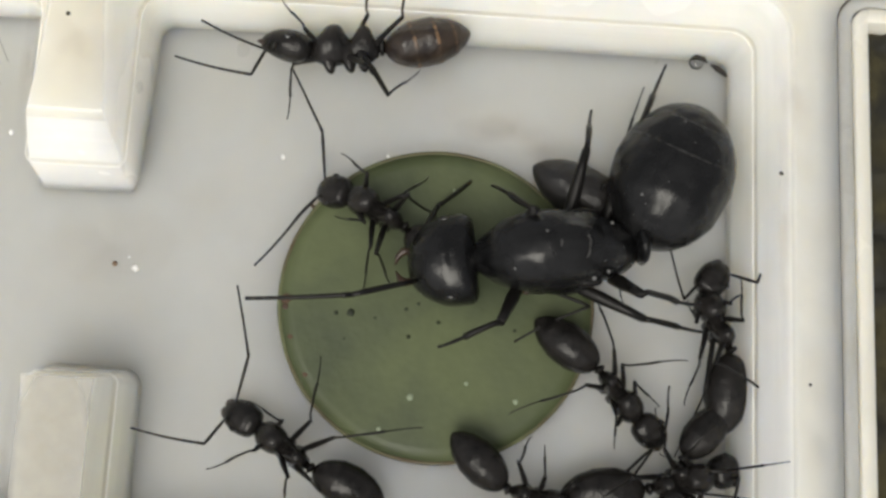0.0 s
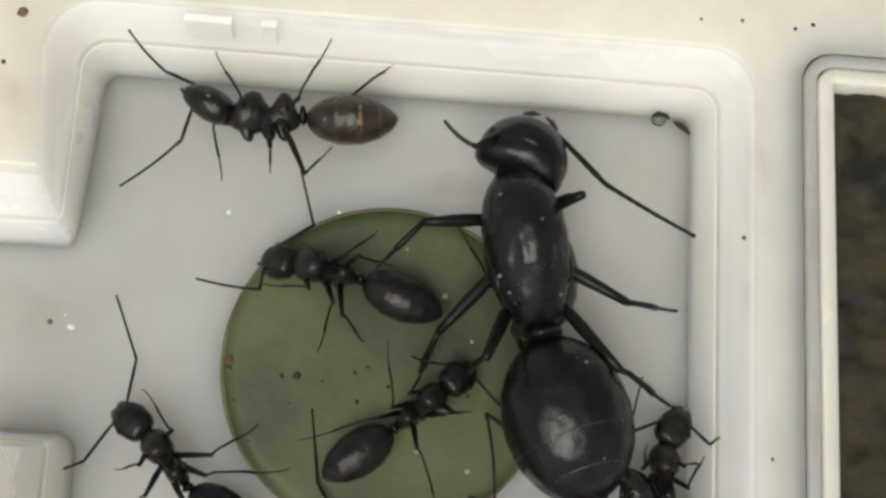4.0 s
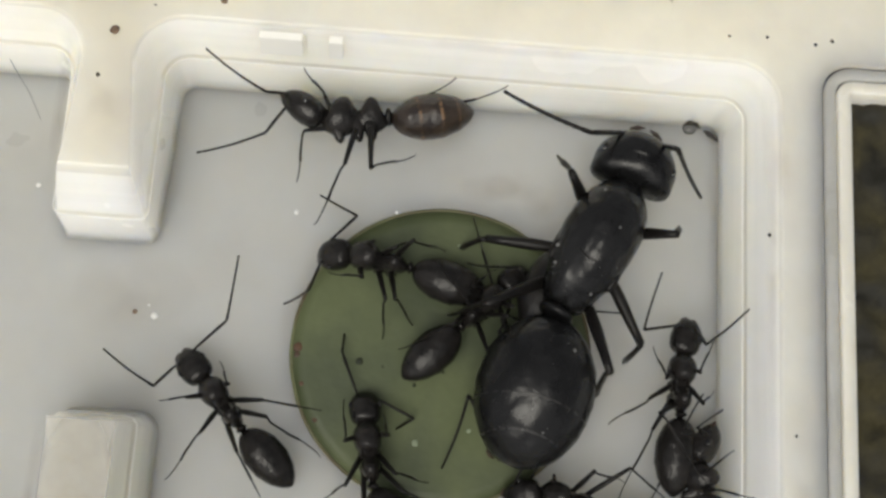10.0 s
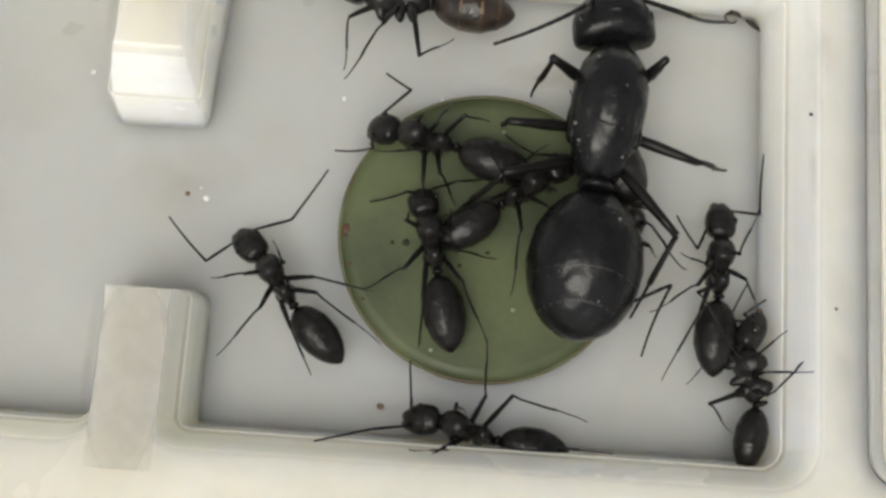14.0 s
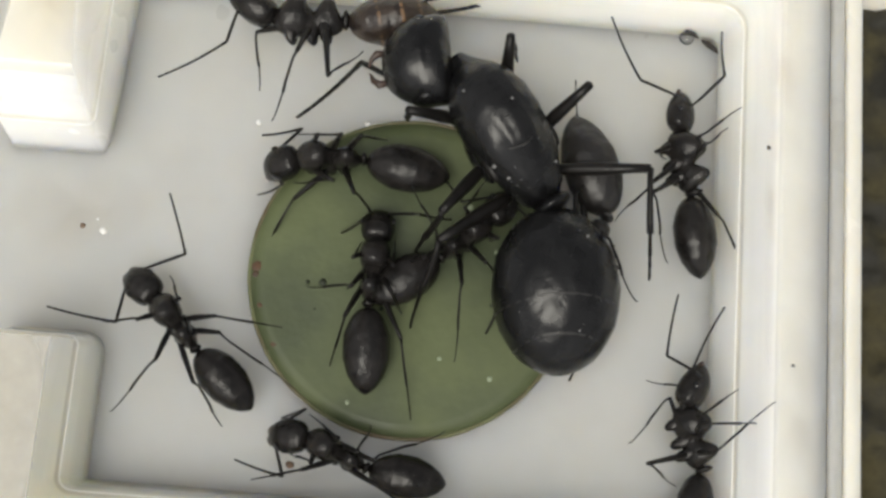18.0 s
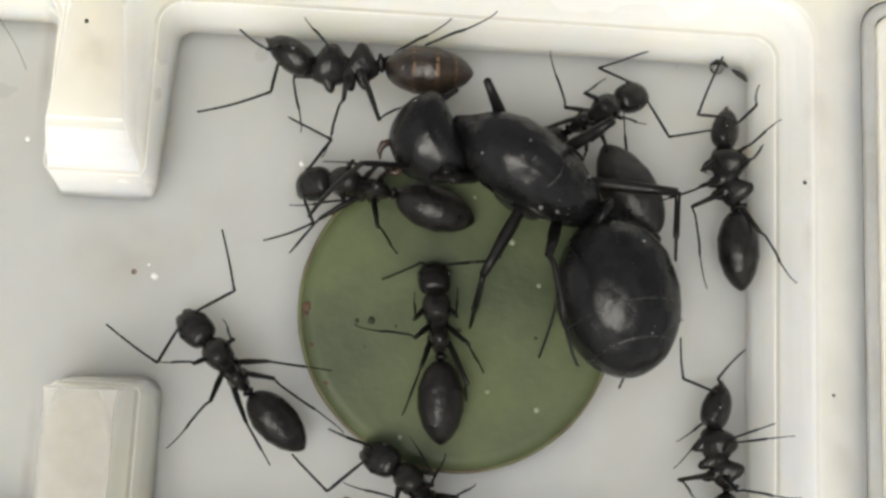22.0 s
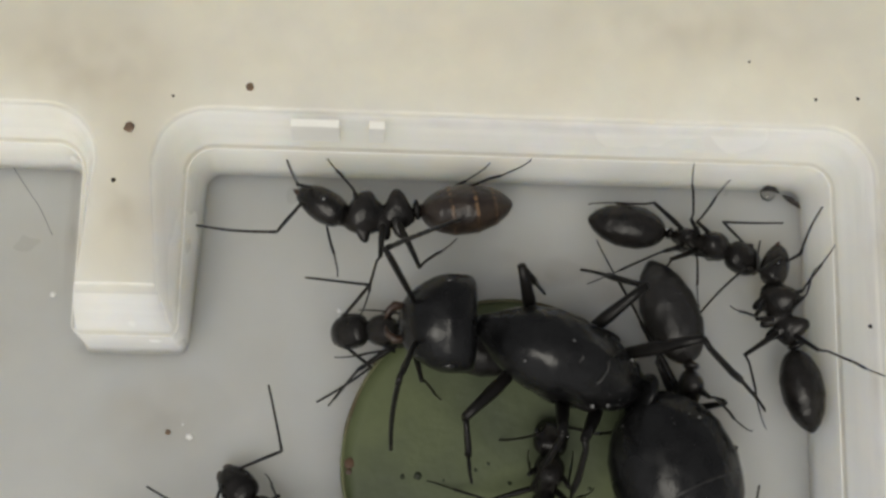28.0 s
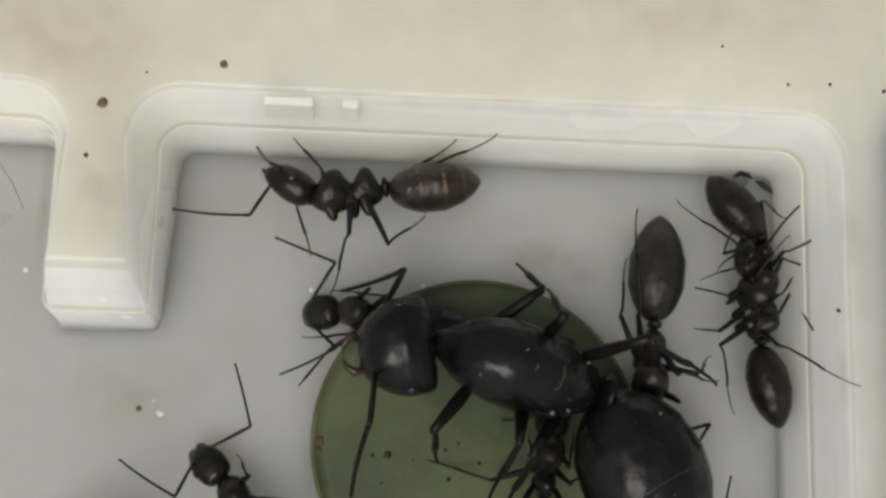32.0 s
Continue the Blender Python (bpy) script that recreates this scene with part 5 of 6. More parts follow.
        "hind_r": [(2, -127, 76, -164, -63), (2.5, -137, 75, -160, -66), (4.5, -184, 77, -159, -60), (5, -209, 80, -153, -54), (6, -166, 79, -162, -59), (7, -160, 78, -148, -60), (8, -170, 78, -141, -60), (9, -163, 75, -145, -61), (10, -147, 72, -157, -62), (11, -146, 66, -147, -66), (12, -147, 65, -149, -64), (13, -137, 67, -149, -61), (14, -143, 66, -135, -64), (16.5, -141, 70, -159, -59), (17, -148, 71, -159, -60), (18, -177, 74, -142, -67), (19, -132, 80, -145, -66), (21, -152, 76, -136, -71)],
        "feeler_l": [(0, 90, 47, 76, -26), (1, 87, 30, 11, -36), (2, 115, 24, 99, -33), (2.5, 102, 31, 70, -36), (4.5, 97, 56, -18, -32), (5, 60, 42, -18, -25), (6, 108, 51, 21, -22), (7, 106, 42, 20, -33), (8, 95, 40, 8, -20), (9, 112, 45, 22, -23), (10, 87, 39, 23, -60), (11, 112, 58, 15, -38), (12, 93, 38, -14, -36), (13, 109, 45, 6, -37), (14, 113, 53, -2, -52), (14.5, 134, 65, -5, -52), (16.5, 108, 25, 44, -33), (18, 129, 58, -9, -64), (20, 147, 38, 0, -49), (21, 166, 48, 63, -37), (22, 122, 40, 22, -43), (23, 106, 40, 26, -44), (24, 150, 42, 29, -37), (25, 121, 35, 0, -35), (26, 139, 39, 40, -33), (26.5, 142, 34, 32, -31), (28.5, 151, 32, 42, -33), (29, 152, 33, 40, -33), (30, 139, 35, 30, -36), (31, 152, 44, 31, -30), (32, 144, 40, 32, -35)],
        "feeler_r": [(0, -55, 17, -33, 1), (1, -114, 10, -40, -25), (2, -100, -8, 10, -9), (2.5, -82, 13, -1, -24), (4.5, -144, 4, -80, -20), (5, -118, 10, -69, -25), (6, -125, 10, -28, -29), (7, -114, 14, -29, -33), (8, -114, 13, -50, -24), (9, -123, 10, -20, -28), (10, -121, -5, -20, -15), (11, -135, -9, -49, -10), (12, -131, 9, -82, -22), (13, -124, 10, -29, -30), (14, -125, 13, -31, -35), (14.5, -126, 11, -48, -33), (16.5, -117, 2, 9, -19), (17, -124, 12, -29, -30), (18, -129, -14, 40, 54), (19, -111, 14, -13, -29), (20, -132, 6, -22, -27), (21, -122, 10, 4, -28), (22, -116, 11, -22, -27), (23, -113, 8, 14, -26), (24, -107, 10, 21, -24), (25, -102, 11, -19, -22), (26, -90, 10, 14, -23), (26.5, -108, 9, -4, -20), (28.5, -121, 7, 2, -22), (29, -116, 7, -2, -22), (30, -110, 8, -10, -21), (31, -111, 8, -13, -21), (32, -112, 8, -16, -21)],
    }, seed=3)
    creep(lone_ant, [
        (0, -5.89, -6.46, 1.48, 142.9, 1.1, 0, 5.1, 13.6), (1, -6.02, -6.1, 1.48, 144.9, 1.1, 0, 12.6, 7.7), (2, -5.85, -6.03, 1.48, 146, 1.1, 0, 12.7, 8),
        (2.5, -5.88, -5.83, 1.48, 145.7, 1.1, 0, 12, 8.5), (4.5, -8.95, -3.72, 1.48, 116.3, 1, 0, 15.7, 20), (5, -9.08, -3.58, 1.48, 106, 1, 0, 10.9, 16.7),
        (6, -9.17, -2.89, 1.48, 122.8, 0.9, 0, 10, -0.8), (7, -9.14, -3.08, 1.48, 119.9, 1, 0, 9.6, 9.5), (8, -9.25, -2.72, 1.48, 120.8, 1, 0, 10.4, 11.6),
        (9, -9.33, -2.67, 1.48, 123.3, 1, 0, 12.6, 10.4), (10, -9.29, -2.67, 1.48, 129, 1, 0, 4.2, 4.5), (11, -9.18, -2.54, 1.48, 127.4, 1, 0, 9.6, 6.6),
        (12, -9.19, -2.73, 1.48, 124.7, 1, 0, 11.2, 10.6), (13, -9.13, -2.75, 1.48, 126.8, 1, 0, 8.2, 7.7), (14, -9.11, -2.7, 1.48, 124.5, 1, 0, 11.9, 7.7),
        (14.5, -9.06, -2.66, 1.48, 125.1, 1, 0, 13.4, 7.8), (16.5, -9.31, -2.55, 1.48, 130.3, 1, 0, 7.4, 6), (17, -9.23, -2.66, 1.48, 128.3, 1, 0, 8.5, 7.3),
        (18, -9.17, -2.62, 1.48, 130.4, 1, 0, 10.6, 5.3), (19, -9.22, -2.65, 1.48, 128.4, 1, 0, 10.7, 9.2), (20, -9.21, -2.59, 1.48, 128.3, 1, 0, 9.2, 8.2),
        (21, -9.19, -2.59, 1.48, 129.3, 0.9, 0, 8.7, 5.2), (22, -9.33, -2.57, 1.48, 129.1, 1, 0, 7, 5.6), (23, -9.25, -2.53, 1.48, 129.1, 1, 0, 3.8, 6.6),
        (24, -9.24, -2.51, 1.48, 130.1, 1, 0, 1.5, 4.6), (25, -9.26, -2.55, 1.48, 131.3, 1, 0, 0, 2.2), (26, -9.21, -2.4, 1.48, 129.2, 1.1, 0, 4.4, 3.2),
        (26.5, -9.13, -2.39, 1.48, 130.2, 1.1, 0, 4.3, 2.6), (28.5, -9.2, -2.2, 1.48, 130.8, 1, 0, 6, 1.8), (29, -9.17, -2.35, 1.48, 131.3, 1, 0, 3.5, 1.1),
        (30, -9.13, -2.43, 1.48, 130.6, 1, 0, 3.6, 1.7), (31, -9.22, -2.37, 1.48, 129.9, 1, 0, 3.6, 3.3), (32, -9.11, -2.35, 1.48, 130.9, 1, 0, 3.6, 2),
    ], held={
        "front_l": [(0, 88, 74, 59, -22), (1, 152, 61, 49, -27), (4.5, 120, 66, 67, -56), (5, 77, 69, 56, -34), (6, 95, 60, 40, -44), (7, 91, 59, 47, -45), (8, 80, 59, 63, -49), (9, 89, 66, 56, -45), (10, 70, 63, 52, -50), (12, 78, 64, 55, -44), (14, 85, 62, 55, -42), (20, 89, 64, 46, -42), (24, 88, 72, 46, -35)],
        "front_r": [(0, -108, 72, 6, -39), (1, -111, 70, 10, -23), (2, -122, 72, 6, -16), (4.5, -88, 66, -1, -28), (5, -56, 58, 21, -42), (6, -136, 70, -7, -47), (7, -118, 65, 4, -45), (8, -143, 71, -4, -52), (9, -141, 68, -9, -51), (10, -139, 69, -13, -55), (12, -136, 71, -9, -51), (14, -148, 69, -7, -50), (20, -125, 71, -11, -54), (24, -98, 67, -4, -62)],
        "middle_l": [(0, 154, 58, 111, -62), (4.5, 123, 50, 89, -50), (5, 139, 56, 108, -45), (6, 124, 43, 100, -35), (7, 136, 42, 100, -31), (8, 133, 39, 108, -25), (9, 129, 47, 108, -23), (10, 117, 52, 104, -27), (12, 126, 49, 104, -21), (14, 130, 50, 107, 0), (20, 129, 40, 97, -23), (24, 127, 57, 98, -18)],
        "middle_r": [(0, -102, 52, -61, -16), (1, -114, 56, -64, -18), (2, -111, 51, -62, -25), (2.5, -108, 42, -59, -38), (4.5, -134, 37, -107, -45), (5, -102, 35, -87, -37), (6, -133, 39, -117, -37), (7, -130, 36, -113, -35), (8, -129, 41, -125, -30), (9, -127, 39, -130, -27), (10, -132, 38, -136, -27), (12, -126, 40, -132, -25), (14, -130, 44, -134, -19), (20, -131, 41, -136, -25), (24, -132, 42, -136, -23)],
        "hind_l": [(0, -180, 63, 162, -73), (5, -179, 50, 155, -62), (6, -203, 46, 148, -25), (7, -198, 41, 153, -4), (8, -190, 39, 179, -56), (9, -188, 40, 174, -56), (10, -192, 49, 166, -54), (12, -189, 38, 172, -57), (14, -190, 45, 169, -55), (20, -195, 31, 169, -55), (24, -191, 54, 161, -54)],
        "hind_r": [(0, -125, 54, -136, 3), (1, -136, 53, -138, 3), (4.5, -148, 63, -131, -39), (5, -123, 60, -127, -40), (6, -155, 60, -155, -31), (7, -153, 59, -152, -29), (8, -142, 50, -162, -6), (9, -142, 52, -159, -15), (10, -145, 54, -161, -40), (12, -139, 53, -161, -19), (14, -145, 57, -161, -5), (20, -142, 54, -166, -3), (24, -144, 56, -165, -9)],
        "feeler_l": [(0, 96, 50, 25, 6), (1, 131, 45, 8, -7), (4.5, 93, -15, 66, -15), (5, 64, -19, 26, -3), (6, 159, 24, 35, -3), (7, 153, 30, 42, -32), (8, 158, 35, 33, -11), (9, 127, 49, 27, -3), (10, 107, 45, 16, -14), (11, 117, 46, 22, -5), (12, 114, 41, 23, -10), (13, 122, 42, 23, -6), (14, 103, 39, 7, -16), (14.5, 105, 40, 14, -18), (16.5, 117, 36, 17, -15), (17, 121, 34, 23, -10), (18, 137, 31, 38, -8), (19, 126, 33, 28, -18), (20, 117, 30, 21, -16), (21, 117, 31, 15, -12), (22, 117, 29, 15, -17), (23, 113, 29, 9, -17), (24, 113, 27, 11, -15), (25, 116, 27, 14, -14), (26, 123, 34, 20, -16), (26.5, 126, 40, 19, -15), (29, 128, 55, 25, -14), (30, 114, 50, 16, -27), (31, 119, 45, 17, -24), (32, 118, 47, 17, -20)],
        "feeler_r": [(0, -68, 15, -43, 10), (1, -89, 1, -43, 9), (2, -79, 1, -41, 8), (2.5, -104, -2, -56, -15), (4.5, -32, -22, -10, -9), (5, -100, 4, -68, -26), (6, -85, 13, -46, 13), (7, -99, 0, -76, 8), (8, -116, 9, -78, 8), (9, -74, 6, -31, -1), (10, -85, 2, -48, 11), (11, -79, 2, -41, 11), (12, -80, 3, -53, 11), (13, -83, 3, -53, -14), (14, -107, -1, -67, -5), (14.5, -100, 0, -40, -16), (16.5, -119, -5, -53, -4), (17, -118, 3, -40, -7), (18, -110, 9, -21, -14), (19, -111, 1, -36, -5), (20, -103, -2, -22, -18), (21, -106, 5, -29, -14), (22, -102, 13, -25, -17), (23, -108, 10, -35, -10), (24, -106, 13, -30, -15), (25, -106, 16, -29, -13), (26, -105, 15, -28, -21), (26.5, -107, 10, -28, -17), (28.5, -110, 4, -28, -20), (29, -107, 10, -28, -18), (30, -104, 13, -22, -25), (31, -102, 7, -23, -27), (32, -105, 14, -25, -22)],
    }, seed=4)
    creep(climbing_ant, [
        (0, 11.17, -7.91, 1.48, 11, 1.9, 0, 5.9, -8), (1, 11.1, -8.45, 1.48, 8, 1.7, 0, 4.9, -5.2), (2, 11.14, -7.91, 1.48, 8.7, 1.7, 0, 0.6, -2.6),
        (5, -4.42, -9.21, 1.48, 179.9, 1.2, 0, 9.4, -5.6), (6, -6.09, -9.38, 1.48, 171.5, 1, 0, 5.7, 8.3), (7, -4.39, -9.13, 1.48, 154.8, 1, 0, -0.1, 19.1),
        (8, -2.66, -6.74, 1.48, 112.4, 1, 0, -16.5, 25.9), (9, -2.3, -6.52, 1.48, 102.2, 1.1, 0, -13.2, 32), (10, -2.61, -4.81, 1.48, 98, 1.1, 0, -3.8, 24.7),
        (11, -2.64, -4.45, 1.48, 97.8, 1.1, 0, 5.8, 1.6), (12, -2.23, -4.47, 1.48, 104.8, 1, 0, -6.9, 11.1), (13, -1.87, -2.39, 1.48, 97.9, 1, 0, -3.2, 0.9),
        (14, -1.96, -0.7, 1.48, 101.2, 1, 0, 2.7, 0), (14.5, -1.9, -0.5, 1.48, 97.5, 1, 0, 1.1, 5.2), (16.5, -0.59, -0.26, 1.48, 85.2, 1, 0, -4.9, 2.6),
        (17, -0.47, -0.4, 1.48, 84.8, 1.1, 0, -7.2, -0.7), (18, -1, -0.1, 1.48, 84.4, 1, 0, 4.8, 6.2), (19, -0.81, -0.5, 1.48, 85.5, 1, 0, 4.1, -1.2),
        (20, -0.3, -0.38, 1.48, 85.9, 1, 0, 3, 0.2), (21, -0.37, -0.46, 1.48, 94.4, 0.9, 0, 2.7, -4.3), (22, -0.27, -0.71, 1.48, 94.6, 1, 0, -3, -4.6),
        (23, -0.17, -0.5, 1.48, 92, 1, 0, 0.6, -2.1), (24, 0.61, -0.71, 1.48, 81.2, 0.9, 0, -11.7, 9.1), (25, 0.74, -0.24, 1.48, 85.2, 0.9, 0, -2.9, 3.2),
        (26, 0.74, -0.87, 1.48, 84.1, 1.1, 0, -7.3, 3.6), (26.5, 0.94, -0.86, 1.48, 80.8, 1, 0, -7.3, 5.2), (29, 3, -1.17, 1.48, 80.2, 1, 0, 2.5, 3.7),
        (30, 3.51, -1.01, 1.48, 74.8, 1.1, 0, 0.1, 8.8), (31, 3.37, -0.77, 1.48, 80.2, 1.1, 0, -2.9, 4.2), (32, 3.48, -1.11, 1.48, 80.2, 1.1, 0, -3, 4.1),
    ], held={
        "front_l": [(7, 141, 51, 38, 45), (8, 147, 59, 9, -38), (9, 129, 53, 21, -37), (10, 107, 66, -3, -38), (11, 90, 69, -3, -47), (12, 62, 65, -1, -55), (13, 150, 62, 85, -63), (14, 75, 64, -21, -65), (17, 152, 70, 6, -60), (18, 142, 63, -7, -63), (19, 150, 64, 10, -43), (20, 139, 61, 10, -43), (21, 138, 61, 2, -61), (22, 135, 55, -7, -56), (23, 145, 50, 5, -33), (24, 127, 66, -15, -67), (25, 129, 57, -37, -74), (26, 127, 65, -6, -66)],
        "front_r": [(7, -130, 61, -21, -53), (8, -116, 66, 0, -60), (9, -99, 72, -79, -41), (10, -109, 69, 3, -64), (11, -115, 71, -5, -47), (12, -136, 72, -2, -62), (13, -124, 67, -11, -42), (14, -148, 61, -18, -53), (18, -144, 58, 5, -56), (19, -106, 67, 20, -61), (20, -109, 70, 10, -62), (21, -108, 70, 7, -50), (22, -151, 61, -12, -53)],
        "middle_l": [(8, 118, 50, 78, -50), (9, 119, 48, 94, -42), (10, 146, 41, 111, -66), (12, 122, -1, 123, -20), (13, 133, 59, 64, -42), (14, 134, 37, 100, -44), (14.5, 145, 48, 111, -39), (16.5, 158, 70, 86, -64), (17, 125, 54, 90, -48), (18, 159, 58, 89, -46), (19, 127, 55, 83, -54), (20, 133, 50, 82, -41), (21, 154, 62, 76, -21), (22, 131, 62, 73, -25), (23, 132, 59, 76, -25), (24, 112, 38, 92, -31), (25, 119, 28, 90, -28), (26, 111, -2, 77, -23), (26.5, 114, -2, 81, -22)],
        "middle_r": [(7, -104, 52, -83, -66), (8, -129, 57, -86, -70), (9, -136, 59, -94, -35), (10, -148, 52, -110, -56), (12, -150, 45, -131, -34), (13, -141, 54, -100, -43), (14, -143, 58, -99, -48), (14.5, -157, 60, -94, -58), (19, -148, 53, -144, -81), (20, -144, 52, -135, -53), (21, -143, 50, -146, -53), (22, -143, 48, -146, -61), (23, -155, 56, -139, -53), (25, -151, 64, -74, -56), (26, -136, 71, -64, -59)],
        "hind_l": [(8, 170, 50, -165, 55), (9, 179, 40, -161, 64), (12, 167, 28, -178, -55), (13, 160, -3, -188, -15), (14, 164, 34, -194, -53), (14.5, 165, 51, -189, -48), (16.5, 146, 68, -198, -43), (17, 152, 60, -205, -54), (18, 165, 49, -196, -57), (19, 156, 47, -202, -62), (20, 159, 41, -218, -57), (21, 148, 59, -224, -52), (22, 155, 57, -205, -55), (23, 153, 57, -191, -40), (24, 144, 59, -185, -31), (25, 145, 53, -191, -40)],
        "hind_r": [(7, -138, 72, -119, -56), (8, -143, 54, -129, 4), (9, -142, 60, -116, -8), (12, -145, 36, -148, -46), (13, -151, -2, -163, -14), (14, -160, 46, -163, -41), (14.5, -156, 34, -168, -27), (16.5, -164, 35, -162, -35), (17, -160, 21, -167, -36), (18, -150, 19, -165, -31), (19, -158, 24, -160, -37), (20, -162, -4, -170, -17), (21, -162, 33, -182, -48), (22, -163, 32, -176, -75), (23, -162, 34, -185, -42), (24, -146, 55, -140, -16), (25, -158, 63, -147, -27)],
        "feeler_l": [(7, -2, -15, -27, -5), (8, 48, 34, 7, -32), (9, 8, -16, -31, -4), (10, 13, -1, -13, -37), (11, 57, 26, 35, 9), (12, 34, -15, 18, 73), (13, 46, 82, 24, -49), (14, 131, 75, 75, -56), (18, 161, 67, 91, -71), (19, 119, 67, 100, -69), (20, 122, 62, 89, -70), (21, 110, 23, 70, 8), (22, 114, 80, 98, -58), (23, 141, 71, 106, -64)],
        "feeler_r": [(7, -142, 64, -96, -58), (8, -86, 59, -72, -58), (10, -125, 0, -249, -35), (11, -73, 38, -382, -14), (12, -145, 32, -337, -52), (13, -98, 50, -429, -59)],
    }, seed=5)
    creep(roaming_ant, [
        (0, 4.97, -8.62, 1.48, -18.4, 1.2, 0, -7.5, -27.6), (1, 6.32, -9.63, 1.48, -10.9, 1.2, 0, -14.8, -30.3), (2, 7.88, -8.99, 1.48, -10.1, 1.2, 0, -7, -27.3),
        (5, 10.19, -9.46, 1.48, 154.1, 1.4, 0, -5.3, -15.1), (6, 9.41, -9.49, 1.48, 132, 1.8, 0, -29.8, -12.6), (7, 7.45, -8.73, 1.48, 127.2, 1.1, 0, 28.4, 36.5),
        (8, 6.02, -8.55, 1.48, 135.6, 1.1, 0, 43.1, 26.4), (9, 6.35, -8.37, 1.48, 154.9, 0.9, 0, 50.4, -3.6), (10, 6.53, -6.72, 1.48, 164.4, 1.1, 0, 26.2, -6.2),
        (11, 6.48, -6.83, 1.48, 164.4, 1.1, 0, 25.4, -2.7), (12, 3.73, -8.98, 1.48, 175.1, 1.1, 0, 10.1, 5.6), (13, 2.49, -9.1, 1.48, 175.2, 1.1, 0, 9.8, 3.5),
        (14, -0.12, -9.4, 1.48, 160.5, 0.9, 0, 19, 11.9), (14.5, -1.89, -7.91, 1.48, 161.9, 1, 0, -1.2, 2.2), (17, -2.46, -8.22, 1.48, 157.3, 1.1, 0, -6, 6.8),
        (18, -2.16, -7.78, 1.48, 153.9, 1, 0, 23.8, 16.8), (19, -1.53, -8.17, 1.48, 164.6, 1, 0, 14.1, 12.1), (20, -1.28, -7.97, 1.48, 148.9, 1, 0, 4.6, 17.8),
        (21, -0.78, -8.09, 1.48, 149.2, 1.1, 0, 1.4, 9.4), (22, -1.06, -7.86, 1.48, 133.1, 1.1, 0, 20.9, 12.3), (23, -1.96, -8.2, 1.48, 141.8, 1.1, 0, 11.7, 12.8),
        (24, -0.19, -8.68, 1.48, 137.7, 1.1, 0, -3.6, 12.2), (26, 0.51, -8.77, 1.48, 137.6, 1.2, 0, -3.5, 12.1), (32, 1.87, -8.26, 1.48, 138.4, 1.2, 0, -3.6, 12.1),
    ], held={
        "front_l": [(7, 64, 61, 62, -83), (8, 78, 12, 71, -23), (14, 131, 49, 20, 18), (18, 108, 70, 4, -57), (20, 121, 63, 30, 2)],
        "front_r": [(7, -55, 55, -27, -75), (8, -124, 71, -45, -66), (9, -38, 71, 90, -82), (14, -74, 73, 181, -75), (17, -152, 63, 336, -25), (18, -167, 64, 348, -46), (19, -147, 73, 331, -52), (20, -143, 56, 348, -40)],
        "middle_l": [(7, 104, 72, 121, 63), (9, 46, 49, 66, 32), (19, 47, 48, 39, 51), (20, 106, 63, 70, 41)],
        "middle_r": [(7, -115, 30, 153, -68), (8, -97, 63, 220, -54), (9, -120, 53, 159, -56), (14, -97, 49, 287, -19), (17, -128, 64, 267, -54), (18, -177, 65, 273, -63), (19, -159, 74, 294, -71), (21, -121, 84, 286, -58)],
        "hind_l": [(8, 136, 63, 96, 75), (14, 197, 8, 194, 11), (19, 171, 63, 169, -66), (20, 170, 54, 177, 64)],
        "hind_r": [(7, -91, 48, -179, -9), (8, -118, 18, -198, -37), (9, -137, 14, -203, -43), (14, -112, 44, -177, -8), (17, -137, 36, -140, -46), (18, -179, 69, -131, -27), (19, -144, 76, -144, -39), (20, -144, 79, -124, -40), (21, -133, 72, -113, -70)],
        "feeler_l": [(7, 68, 14, 66, -30), (8, 77, 64, 125, -81), (9, 86, 58, 54, 55), (14, 28, 32, 35, 35), (14.5, 13, 3, -4, -26), (17, 15, 6, 8, -11), (18, 136, 46, 9, -41), (20, 36, 3, 11, -19), (21, 86, 11, 3, -36)],
        "feeler_r": [(7, -85, 13, -48, -13), (8, -117, 11, -66, -46), (14, -67, 80, -69, -48), (14.5, -113, 76, -104, -53), (17, -133, 44, -145, -70), (18, -125, 48, -324, -67), (19, -133, 32, -355, -20), (20, -135, 60, -379, -59), (21, 27, 62, -337, -70)],
    }, seed=6)
